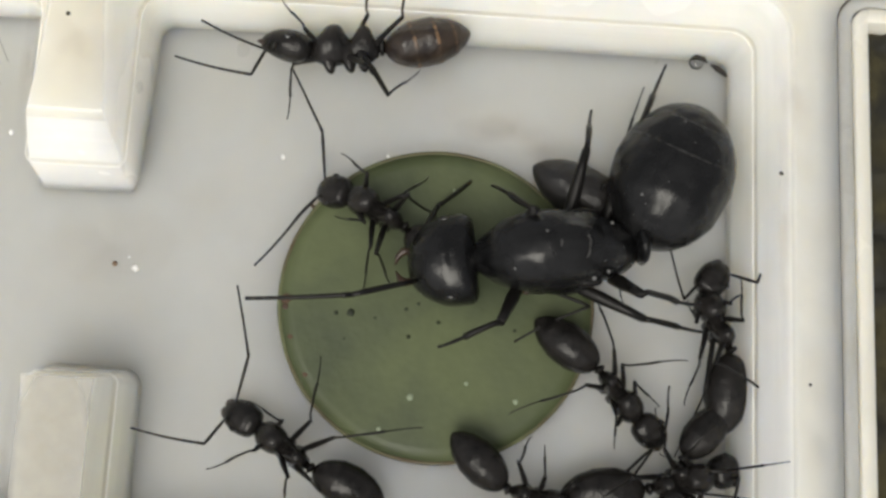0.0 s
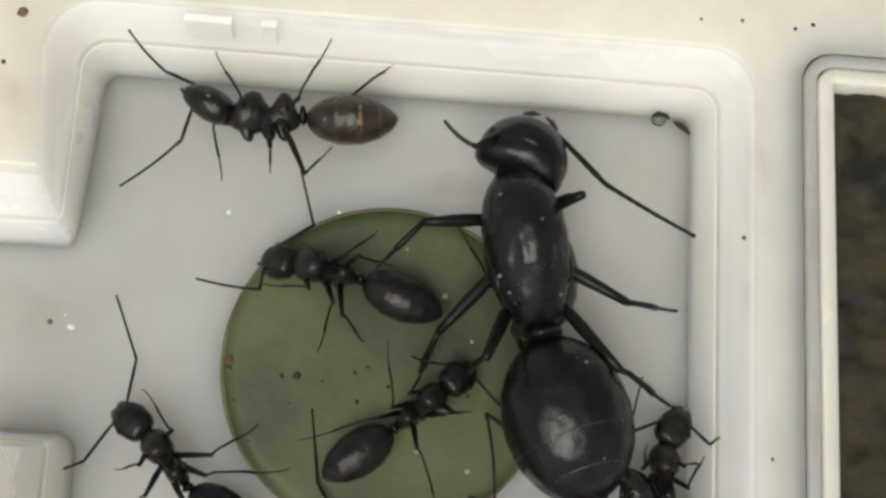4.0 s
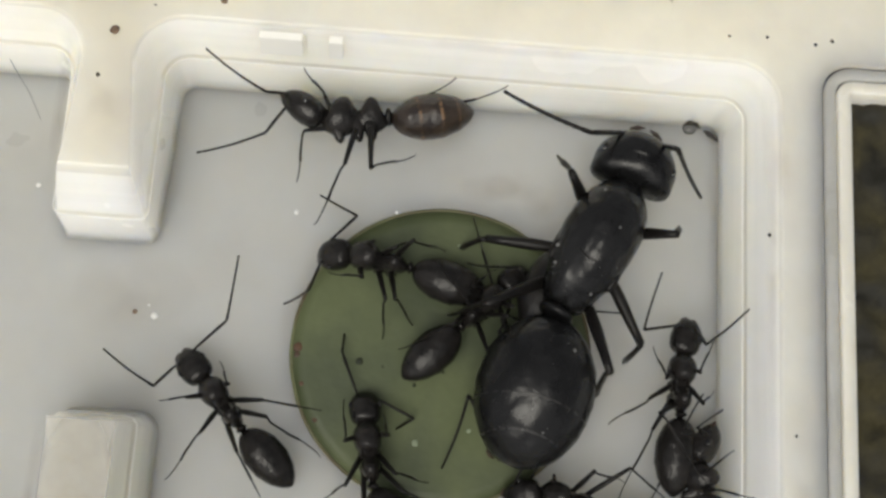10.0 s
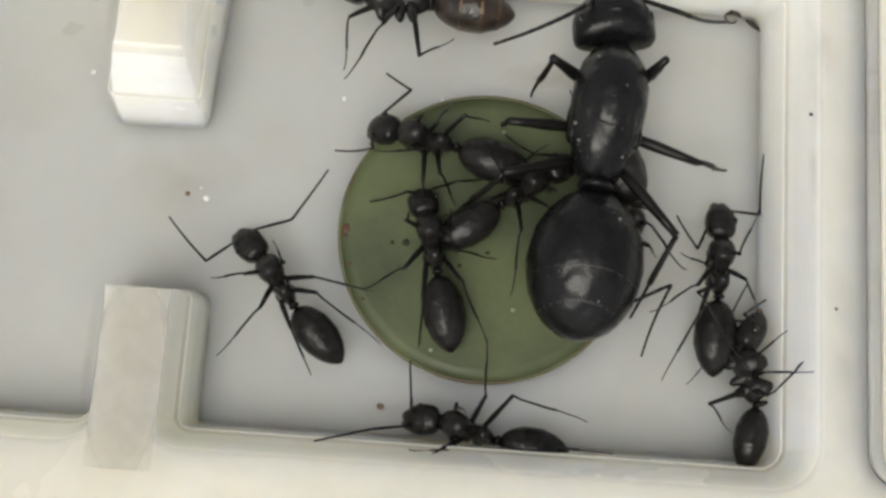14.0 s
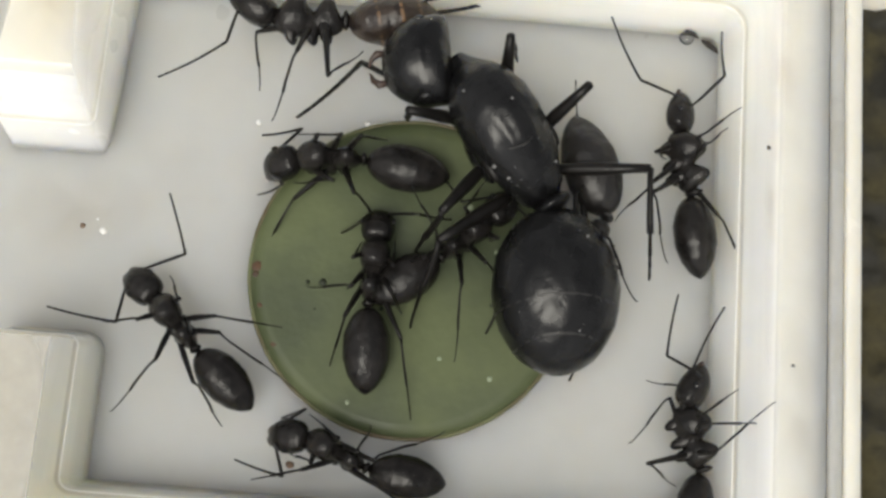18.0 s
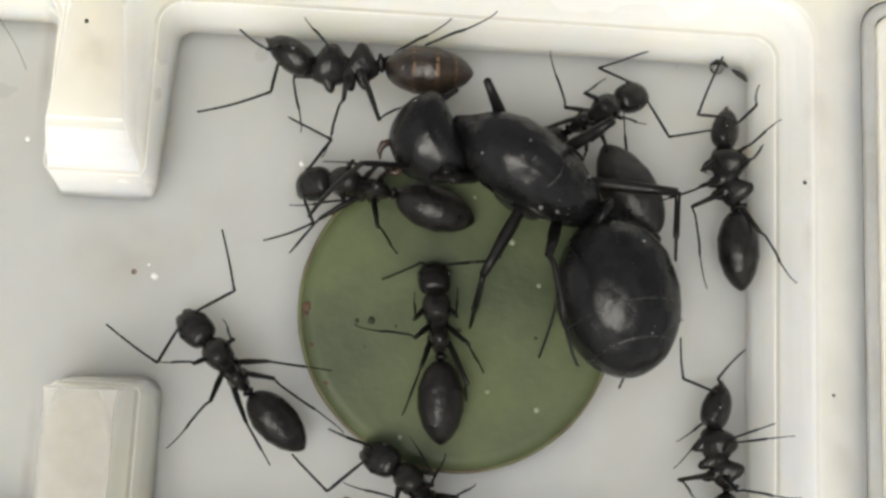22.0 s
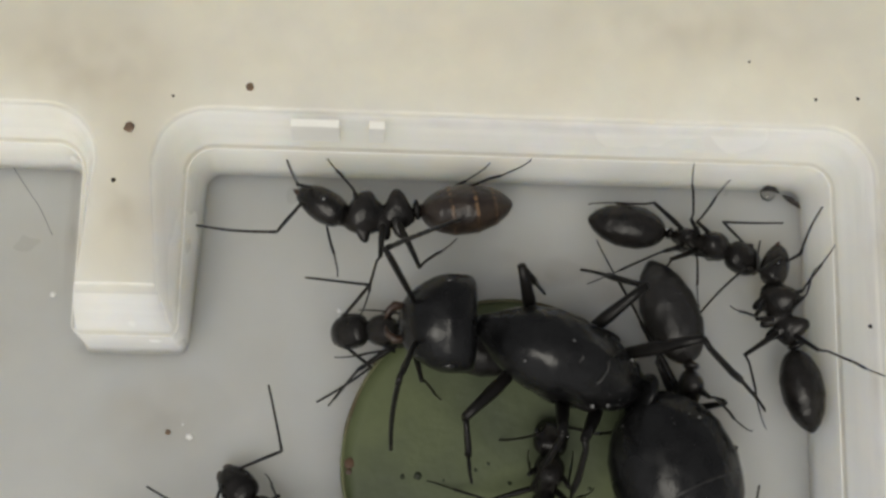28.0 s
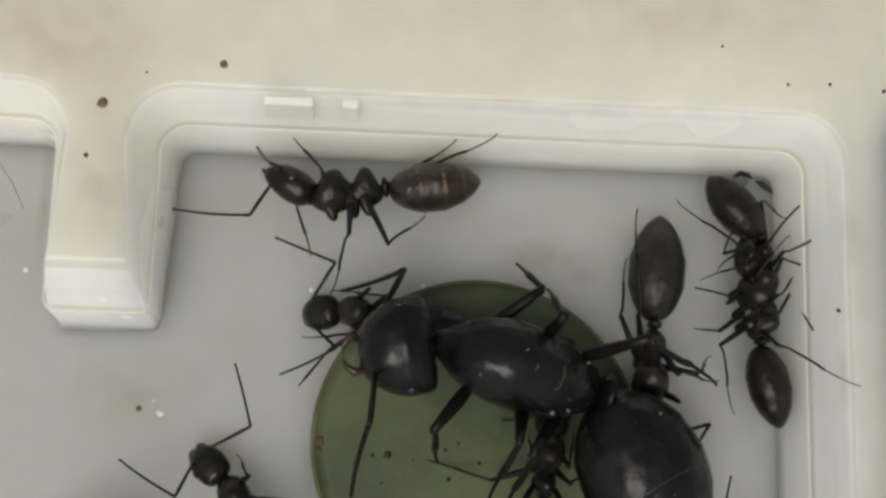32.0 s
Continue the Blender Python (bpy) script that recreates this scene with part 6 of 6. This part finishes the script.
    creep(tending_ant, [
        (0, 8.57, -4.14, 1.48, -53.4, 1.2, 0, 12.8, 14.7), (1, 8.78, -3.9, 1.48, 0.3, 1.3, 0, 25.5, -13.2), (2, 8.97, -4.67, 1.48, -20.7, 1.5, 0, 4.1, 4.5),
        (4.5, 1.23, -1.53, 1.48, 45.4, 1, 0, -2.8, -5), (5, 1.25, -1.57, 1.48, 42.1, 0.9, 0, -7.9, -2.2), (6, 1.31, -0.99, 1.48, 44.2, 0.9, 0, -13.6, -0.2),
        (7, 1.39, -1, 1.48, 41.6, 1, 0, -1.6, 3.5), (8, 1.4, -0.15, 1.48, 33.9, 1.4, 0, 8.9, 14.5), (9, 2.41, 1.65, 1.48, 42.5, 1, 0, -4.3, 5.8),
        (10, 2.46, 2.03, 1.48, 43.2, 1.5, 0, -3.4, -0.8), (11, 2.88, 2.11, 1.48, 36.4, 1.4, 0, -6.8, -1), (12, 2.77, 1.66, 1.48, 34.2, 1.4, 0, -6.3, -2),
        (13, 2.53, 1.89, 1.48, 37.5, 1.9, 0, -12.8, -3.8), (14, 2.37, 2.03, 1.48, 35.7, 1.8, 0, -2.8, -2), (17, 1.97, 1.44, 1.48, 52.9, 1.8, 0, 0.6, 17.8),
        (18, 2.9, 1.48, 1.48, 41.4, 2, 0, 6, -9.9), (19, 3.71, 2.99, 1.48, 52.4, 1.4, 0, -4.1, 22), (20, 5.91, 8.82, 1.48, 62.3, 1, 0, 2, 7.2),
        (21, 5.01, 8.42, 1.48, 61.9, 0.9, 0, -0.7, 10.1), (22, 6.83, 8.84, 1.48, 30.4, 0.9, 0, -4.7, 5.4), (23, 6.66, 8.82, 1.48, 31.1, 1, 0, -1.1, -5.2),
        (24, 6.74, 8.65, 1.48, 16.9, 1.1, 0, -11.5, 9.1), (25, 6.63, 9.14, 1.48, 25.5, 1, 0, -17.7, 3.4), (26, 6.15, 8.96, 1.48, 40.7, 1.1, 0, 5.8, -14),
        (26.5, 6.24, 9.15, 1.48, 41, 1.1, 0, 2.1, -21.9), (28.5, 10.26, 9.29, 1.48, -34.9, 1.1, 0, -2.6, 18.5), (29, 11.06, 8.7, 1.48, -45, 1.1, 0, 4.2, 25.4),
        (30, 11.5, 8.56, 1.48, -48.3, 1, 0, 21.8, 15.3), (31, 12.91, 7.98, 1.48, -85, 1.5, 0, -0.7, 43.6), (32, 13.28, 7.32, 1.48, -92.4, 1.5, 0, 2, 39.6),
    ], held={
        "front_l": [(5, 158, 53, 20, -44), (6, 148, 47, -10, -50), (20, 96, 73, 20, -28), (21, 118, 67, 21, -38), (22, 144, 48, 14, -43), (23, 116, 15, -25, -25), (24, 148, 38, 68, -20), (25, 155, 41, 57, -25), (26, 153, 25, 69, 10), (26.5, 163, 35, 69, 10)],
        "front_r": [(20, -78, 63, 87, -80), (21, -71, 51, 146, -72), (22, -101, 69, -23, -49), (23, -138, 47, -30, 13), (24, -88, 59, -9, 16), (26, -123, 34, -81, -35), (26.5, -158, 48, -70, -12)],
        "middle_l": [(4.5, 161, 59, 57, 9), (5, 142, 63, 62, -19), (6, 145, 51, 57, -40), (7, 179, 78, 82, -24), (22, 160, 48, 73, -7), (23, 173, 55, 79, 13), (24, 166, 52, 93, 13), (25, 171, 48, 78, -9), (30, 168, 76, 115, -11)],
        "middle_r": [(5, -44, 66, -26, -59), (28.5, -140, 39, -105, -73), (29, -108, 43, -47, -57), (30, -130, 53, -34, -76)],
        "hind_l": [(4.5, 164, 64, 157, -16), (5, 174, 63, 158, -13), (6, 172, 50, 163, -17), (7, 178, 60, 170, -2), (8, 189, 64, 162, -37), (24, 181, 45, 130, -77), (25, 177, 40, 169, -52), (26, 145, 42, 171, -54), (26.5, 148, 41, 170, -55), (29, 179, 36, 190, -41), (32, 188, 13, 359, 63)],
        "hind_r": [(4.5, -124, 64, -108, -17), (5, -109, 40, -108, -40), (6, -100, 50, -142, -46), (7, -116, 42, -127, -53), (28.5, -138, 57, -141, -10), (29, -133, 51, -139, -8), (30, -134, 50, -135, -8), (31, -111, 45, -106, -9), (32, -85, 61, -133, -20)],
        "feeler_l": [(9, 154, 64, 116, -61), (20, 156, 15, 70, -28), (21, 102, 1, 70, -37), (22, 128, 10, -6, -18), (23, 86, -21, -39, 41), (24, 125, 3, 141, -33), (25, 123, 0, 143, -30), (26, 162, 24, 36, 54), (26.5, 149, 0, 3, 46)],
        "feeler_r": [(20, -86, 3, -51, 19), (21, -118, 14, -50, -33), (22, -89, -6, -16, -19), (23, -111, -9, -41, -17), (24, -114, -12, -27, 13), (25, -116, -2, -8, 19), (26, -144, 64, -116, -37)],
    }, seed=7)
    creep(wall_ant, [
        (0, 13.04, -0.91, 1.48, 115, 1.5, 0, -64.5, -33), (1, 12.89, -2.4, 1.48, 92.9, 1.9, 0, -15.4, -19.4), (2, 12.69, -4.72, 1.48, 79, 2, 0, -7.8, 4.4),
        (5, 11.96, -4.45, 1.48, 93.5, 1.1, 0, -47.9, -60.8), (6, 11.51, -2.68, 1.48, 90.4, 1.1, 0, -0.3, -21.4), (7, 11.82, -2.19, 1.48, 92, 1.1, 0, 8.8, -20.2),
        (8, 12.13, -2.3, 1.48, 90.9, 1.1, 0, 0.8, -22.2), (9, 11.79, -1.23, 1.48, 95, 1, 0, -7.2, -14.9), (10, 11.79, -1.4, 1.48, 86.7, 1, 0, -15.7, -3.3),
        (11, 11.58, -1.45, 1.48, 86, 1, 0, -7.4, 0.4), (12, 11.74, -1.45, 1.48, 85.1, 1, 0, -1.2, 1.7), (13, 11.81, -1.67, 1.48, 87.8, 1, 0, -8.4, -0.2),
        (14, 11.68, -1.56, 1.48, 85.3, 1.1, 0, 2, -0.1), (14.5, 11.79, -1.23, 1.48, 85.4, 1.1, 9.2, 0.2, -1.2), (16.5, 12.36, 4.58, 1.48, 100.5, 1, 45.8, -27.6, -11.3),
        (17, 12.44, 4.66, 1.48, 98.6, 1, 55, -23.1, -9.5), (18, 12.53, 5.25, 1.48, 102.1, 1, 55, -30.4, -4.4), (19, 13.05, 5.79, 1.48, 100.8, 0.9, 55, -39.6, -9.3),
        (20, 13.06, 5.47, 1.48, 98.7, 1, 55, -35.7, -7.8), (21, 12.61, 5.15, 1.48, 105.2, 0.9, 55, -44.2, -7), (22, 12.95, 6, 1.48, 103.4, 1, 55, -40.5, -9.6),
        (23, 12.98, 6.24, 1.48, 103.6, 0.9, 55, -37.7, -5.8), (24, 12.74, 5.64, 1.48, 103.5, 1, 55, -41.5, -7.9), (25, 12.55, 5.29, 1.48, 103.3, 1, 55, -42.4, -9),
        (26, 12.81, 6.26, 1.48, 99, 0.9, 55, -39.9, -1.2), (26.5, 12.95, 6.47, 1.48, 102.7, 0.9, 55, -43.1, -3.6), (28.5, 12.71, 5.85, 1.48, 109.8, 1, 55, -54.2, -9.3),
        (29, 12.95, 6, 1.48, 104.1, 1, 55, -45.6, -4.1), (30, 13.04, 6.41, 1.48, 100, 0.9, 55, -28.3, 1), (31, 12.88, 6.1, 1.48, 99.2, 1, 55, -25, 7.2),
        (32, 12.82, 5.49, 1.48, 98.4, 1.2, 55, -24.2, 4.4),
    ], held={
        "front_l": [(6, 124, 56, -32, -59), (7, 114, 57, 21, -50), (8, 132, 61, 18, -62), (9, 150, 38, 15, -20), (10, 144, 55, 11, -46), (11, 141, 54, -1, -55), (12, 144, 53, 12, -55), (13, 137, 52, 8, -41), (14, 154, 47, 42, -61), (17, 106, -7, -87, -12)],
        "front_r": [(6, -153, 74, -81, -51), (8, -75, 80, -11, -59), (9, -140, 76, -15, -59), (10, -153, 74, -28, -31), (11, -107, 77, -21, -12), (12, -154, 64, -26, -25), (13, -171, 65, -19, 16), (14, -148, 75, -22, -8), (16.5, -216, 62, 73, 53), (17, -364, 46, 98, 44), (18, -272, 62, 64, 66), (19, -370, 55, 68, 52), (20, -314, 65, 75, 57), (21, -327, 65, -16, 61), (22, -294, 69, 66, 59), (23, -267, 60, 57, 57), (24, -399, 70, 58, 53), (25, -421, 75, -18, 63), (26, -270, 61, -11, 54), (28.5, -233, 79, -22, 63), (29, -342, 76, 123, 19), (30, -290, 30, -9, 50)],
        "middle_l": [(6, 131, 33, 147, -48), (7, 143, 26, 136, -33), (8, 135, 23, 137, -23), (9, 127, 35, 121, -41), (10, 123, 39, 126, -51), (11, 124, 52, 131, -34), (12, 134, 43, 130, -42), (13, 135, 48, 119, -36), (14, 142, 44, 126, -44), (14.5, 129, 45, 133, -20), (16.5, 113, -19, 210, -67), (17, 122, -16, 250, -61), (18, 118, -21, 237, -59), (19, 103, -20, 256, -68), (20, 102, -26, 219, -38), (21, 100, -3, 300, -65), (22, 99, -9, 268, -78), (23, 94, -6, 302, -30), (24, 75, -6, 295, -24), (25, 85, -5, 311, -16), (26, 88, -5, 293, -32), (26.5, 90, 1, 295, -35), (29, 74, -3, 291, -33), (30, 112, -22, 282, -41)],
        "middle_r": [(7, -150, 76, -40, -40), (8, -169, 71, -104, -64), (9, -152, 35, -44, 15), (10, -161, 59, -54, -60), (11, -132, 67, -121, -61), (12, -133, 55, -132, -62), (13, -146, 59, -98, -67), (14, -145, 64, -129, -52), (14.5, -180, 69, -118, -44), (17, -291, 56, -68, 8)],
        "hind_l": [(6, 140, 13, 135, -30), (7, 150, 22, 144, -38), (8, 151, 15, 139, -34), (9, 147, 28, 144, -10), (10, 144, 37, 160, -28), (12, 152, 46, 155, -7), (13, 146, 45, 152, -8), (14, 156, 42, 156, -10), (14.5, 141, 43, 159, -12), (16.5, 159, -41, 171, -18), (17, 114, -6, 241, -34), (18, 109, -9, 221, -16), (19, 105, -14, 194, -10), (20, 100, -10, 201, -12), (21, 95, -5, 207, -16), (22, 102, -18, 189, -9), (23, 102, -16, 178, -7), (24, 94, -13, 195, -9), (25, 92, -11, 206, -11), (26, 109, -15, 198, -10), (26.5, 111, -21, 201, -13), (28.5, 95, -23, 203, -15), (29, 97, -23, 194, -10), (30, 122, -22, 208, -14), (31, 107, -19, 202, -8), (32, 106, -13, 215, -12)],
        "hind_r": [(16.5, 120, 43, -143, -5), (17, 148, 37, -142, 3), (18, 160, 31, -168, 9), (19, 158, 28, -214, 22), (20, 144, 31, -191, 25), (21, 148, 33, -210, 35), (22, 160, 26, -217, 22), (23, 187, 17, -252, 21), (24, 122, 43, -234, 52), (25, 113, 41, -195, 68), (26, 130, 38, -198, 56), (26.5, 132, 38, -221, 44), (29, 121, 34, -185, 52)],
        "feeler_l": [(9, 111, 4, -21, -29), (10, 104, 17, -17, -9), (11, 143, 29, 10, -45), (12, 136, 20, 26, -29), (13, 120, -4, -6, -23), (14, 159, 7, 21, -39), (14.5, 131, -4, -15, -8), (16.5, -39, 6, -33, 8), (17, 99, -16, -76, -33), (18, 36, -43, 23, -4), (19, 93, -11, -42, 28), (20, 113, -17, -33, 28), (21, 33, -45, 20, -9), (22, 82, -24, -28, 28), (23, 72, -30, -25, 14), (24, 81, -3, -25, 55), (25, 91, -8, -56, 25), (26, 87, -23, -36, 7), (26.5, 98, -19, -65, -3)],
        "feeler_r": [(9, -157, 62, -57, -42), (10, -182, 62, -48, -11), (11, -74, -16, 13, -22), (12, -126, 55, -12, -9), (14, -82, -31, -1, 1), (14.5, 11, 83, -12, -1), (23, 91, 39, -70, -6), (24, -59, 18, 80, 33), (25, 82, 34, -51, 21), (26, 79, 37, -66, 7), (26.5, 89, 31, -57, 21)],
    }, seed=8)
    creep(corner_ant, [
        (0, 10.92, -8.17, 1.48, -108.8, 1.6, 0, 1.6, -24.1), (1, 10.98, -8.45, 1.48, -106.8, 1.4, 0, -5.4, -30.2), (2, 11.55, -8.36, 1.48, -112.1, 1.6, 0, 0.4, -21.2),
        (5, 13.13, -5.94, 1.48, -262.6, 1, 60, -49.6, -13.4), (6, 12.67, -6.26, 1.48, -253.5, 1, 60, -57.7, -28), (7, 13.07, -6.37, 1.48, -254.3, 1.1, 60, -49.9, -24.7),
        (8, 12.89, -6.24, 1.48, -252.8, 0.9, 60, -62.2, -30.2), (9, 12.92, -6.35, 1.48, -254, 1.1, 60, -62.2, -28.7), (10, 12.51, -6.26, 1.48, -256.1, 1.1, 60, -61.2, -25.3),
        (11, 12.74, -6.38, 1.48, -252.1, 1.1, 60, -63.3, -26.8), (12, 12.97, -6.57, 1.48, -254.7, 1.1, 60, -61.5, -26.8), (13, 12.98, -6.72, 1.48, -250.2, 1.2, 60, -58.3, -30.7),
        (14, 12.89, -6.69, 1.48, -253.2, 1, 60, -62.7, -28.8), (14.5, 12.9, -6.6, 1.48, -251, 1.1, 60, -68.3, -32.5), (16.5, 12.54, -6.57, 1.48, -252, 1.1, 60, -66.8, -25.9),
        (17, 12.47, -6.73, 1.48, -254.1, 1.1, 60, -61, -23.8), (18, 12.64, -6.77, 1.48, -252.7, 1, 60, -57.9, -26.9), (19, 12.6, -5.66, 1.48, -249.3, 1, 60, -58.5, -27.3),
        (20, 12.61, -6.25, 1.48, -251, 1, 60, -56.1, -21.5), (21, 12.32, -6.58, 1.48, -245.7, 1.1, 60, -65.5, -31.5), (22, 11.95, -6.55, 1.48, -253.2, 1, 60, -50.1, -23.1),
        (23, 12.3, -6.05, 1.48, -253.8, 1.1, 60, -45.8, -25.4), (24, 12.39, -6.2, 1.48, -254.5, 1, 60, -48.6, -25.4), (25, 11.75, -6.03, 1.48, -254.6, 1.1, 60, -44.2, -26.4),
        (26, 11.72, -6.25, 1.48, -253.6, 1.1, 60, -53.9, -24.7), (29, 11.2, -6.36, 1.48, -257.6, 1.1, 60, -39.1, -19.9), (32, 11.51, -6.72, 1.48, -257.3, 1.1, 60, -39.2, -19.9),
    ], held={
        "front_r": [(7, 17, 59, 92, 35), (8, 91, 55, 81, 41), (9, 90, 38, 63, 50), (18, 88, 49, 58, 61), (19, 93, 33, -29, 66), (20, 79, 38, -42, 78), (21, 96, 62, 44, 80), (22, 97, 62, 78, 63), (23, 82, 52, -26, 57), (24, 76, 58, -23, 57), (25, 5, 84, -24, 60)],
        "middle_r": [(7, 91, 49, 101, 31), (8, 90, 45, 109, 36), (9, 91, 41, 108, 43), (14, 90, 40, 114, 58), (19, 65, 39, 214, 79)],
        "hind_l": [(7, 102, -26, -94, 10), (8, 118, -47, -130, -3), (9, 109, -41, -118, -3), (14, 93, -30, -117, -5), (18, 86, -25, -112, -4), (19, 101, -33, -127, -5), (20, 90, -31, -124, -5), (21, 80, -22, -115, -7)],
        "hind_r": [(7, 111, 26, 116, 59), (8, 114, 30, 102, 38), (9, 112, 23, 233, 47), (19, 92, 37, 412, 65), (20, 109, 26, 468, 53)],
        "feeler_l": [(16.5, 73, -30, -57, 17), (18, 47, -25, -30, 18), (19, 42, -3, -51, 22), (20, 65, -27, -10, 47), (21, 130, -66, -63, 12), (22, 37, -38, -53, -3), (23, 66, -72, -35, -2), (24, 71, -9, -65, 28), (25, 87, -17, -30, 15)],
        "feeler_r": [(16.5, 65, -7, -79, 14), (20, 77, 17, 61, 76), (21, 67, 9, -88, 33), (22, 56, 8, -73, 19), (23, 70, -12, -21, 19), (24, 60, 26, 16, 60), (25, 105, 14, -109, 5)],
    }, seed=9)
    creep(limp_ant, [
        (0, 7.71, 2.68, 1.65, -141.9, 1.3, 0, -15.1, 112.2), (1, 6.29, 1.9, 1.57, -141.4, 1.2, 0, -74.8, 40.5), (2, 8.45, 1.02, 1.59, -88.9, 0, 0, 0, 0),
        (2.5, 8.6, 0.81, 1.59, -90.9, 0, 0, 0, 0), (5, 6.04, -1.1, 1.45, -96.1, 0, 0, 0, 0), (6, 5.17, -1.58, 1.44, -107.4, 0, 0, 0, 0),
        (7, 5.18, -1.22, 1.43, -107.8, 0, 0, 0, 0), (8, 4.5, -1.07, 1.43, -107.8, 0, 0, 0, 0), (9, 4.24, -1.39, 1.43, -103.6, 0, 0, 0, 0),
        (10, 4.35, -1.18, 1.44, -106.8, 0, 0, 0, 0), (11, 5.05, -0.64, 1.44, -107.2, 0, 0, 0, 0), (12, 5.07, -0.67, 1.43, -108.1, 0, 0, 0, 0),
        (13, 7.06, -0.38, 1.52, -117.2, 0, 0, 0, 40), (14, 7.4, -0.22, 1.54, -103.5, 0, 0, 0, 40), (17, 7.59, 1.29, 1.57, -120.9, 1.1, 0, 1.4, 38.1),
        (18, 8.18, 1.17, 1.59, -120.1, 1.1, 0, 1.2, 47.9), (19, 7.99, 1.31, 1.59, -120, 1, 0, 1.3, 45.8), (20, 8.01, 1.34, 1.6, -120.5, 1, 0, 1.5, 48.9),
        (21, 8.47, 1.63, 1.61, -120.3, 1, 0, 1.5, 55.6), (22, 8.5, 1.75, 1.63, -122.3, 1, 0, 1.7, 59.3), (23, 8.31, 1.89, 1.58, -123.2, 1.1, 0, 1.9, 60.6),
        (24, 8.15, 1.67, 1.59, -124, 1.1, 0, 1.9, 58.5), (25, 8.35, 1.12, 1.54, -81.1, 0, 0, 0, 0), (26, 8.18, 2.26, 1.52, -82.6, 0, 0, 0, 0),
        (29, 8.76, 2.19, 1.48, -103.3, 1.3, 0, 2.1, 35.6), (30, 9.59, 3.21, 1.46, -79.9, 0, 0, 0, 0), (31, 8.11, 3.31, 1.48, -97.6, 0, 0, 0, 0),
        (32, 8.14, 3.24, 1.48, -97.3, 0, 0, 0, 0),
    ], held={
        "middle_r": [(31, -142, 33, 175, -35), (32, -148, 24, 172, -35)],
        "hind_l": [(29, -22, 79, 71, -48), (31, 22, 63, 96, -58), (32, 9, 65, 94, -53)],
        "hind_r": [(29, -144, 4, -150, -16), (31, -133, 67, -170, 13), (32, -138, 67, -171, 13)],
    }, tuck=0.45, seed=10)


motions()
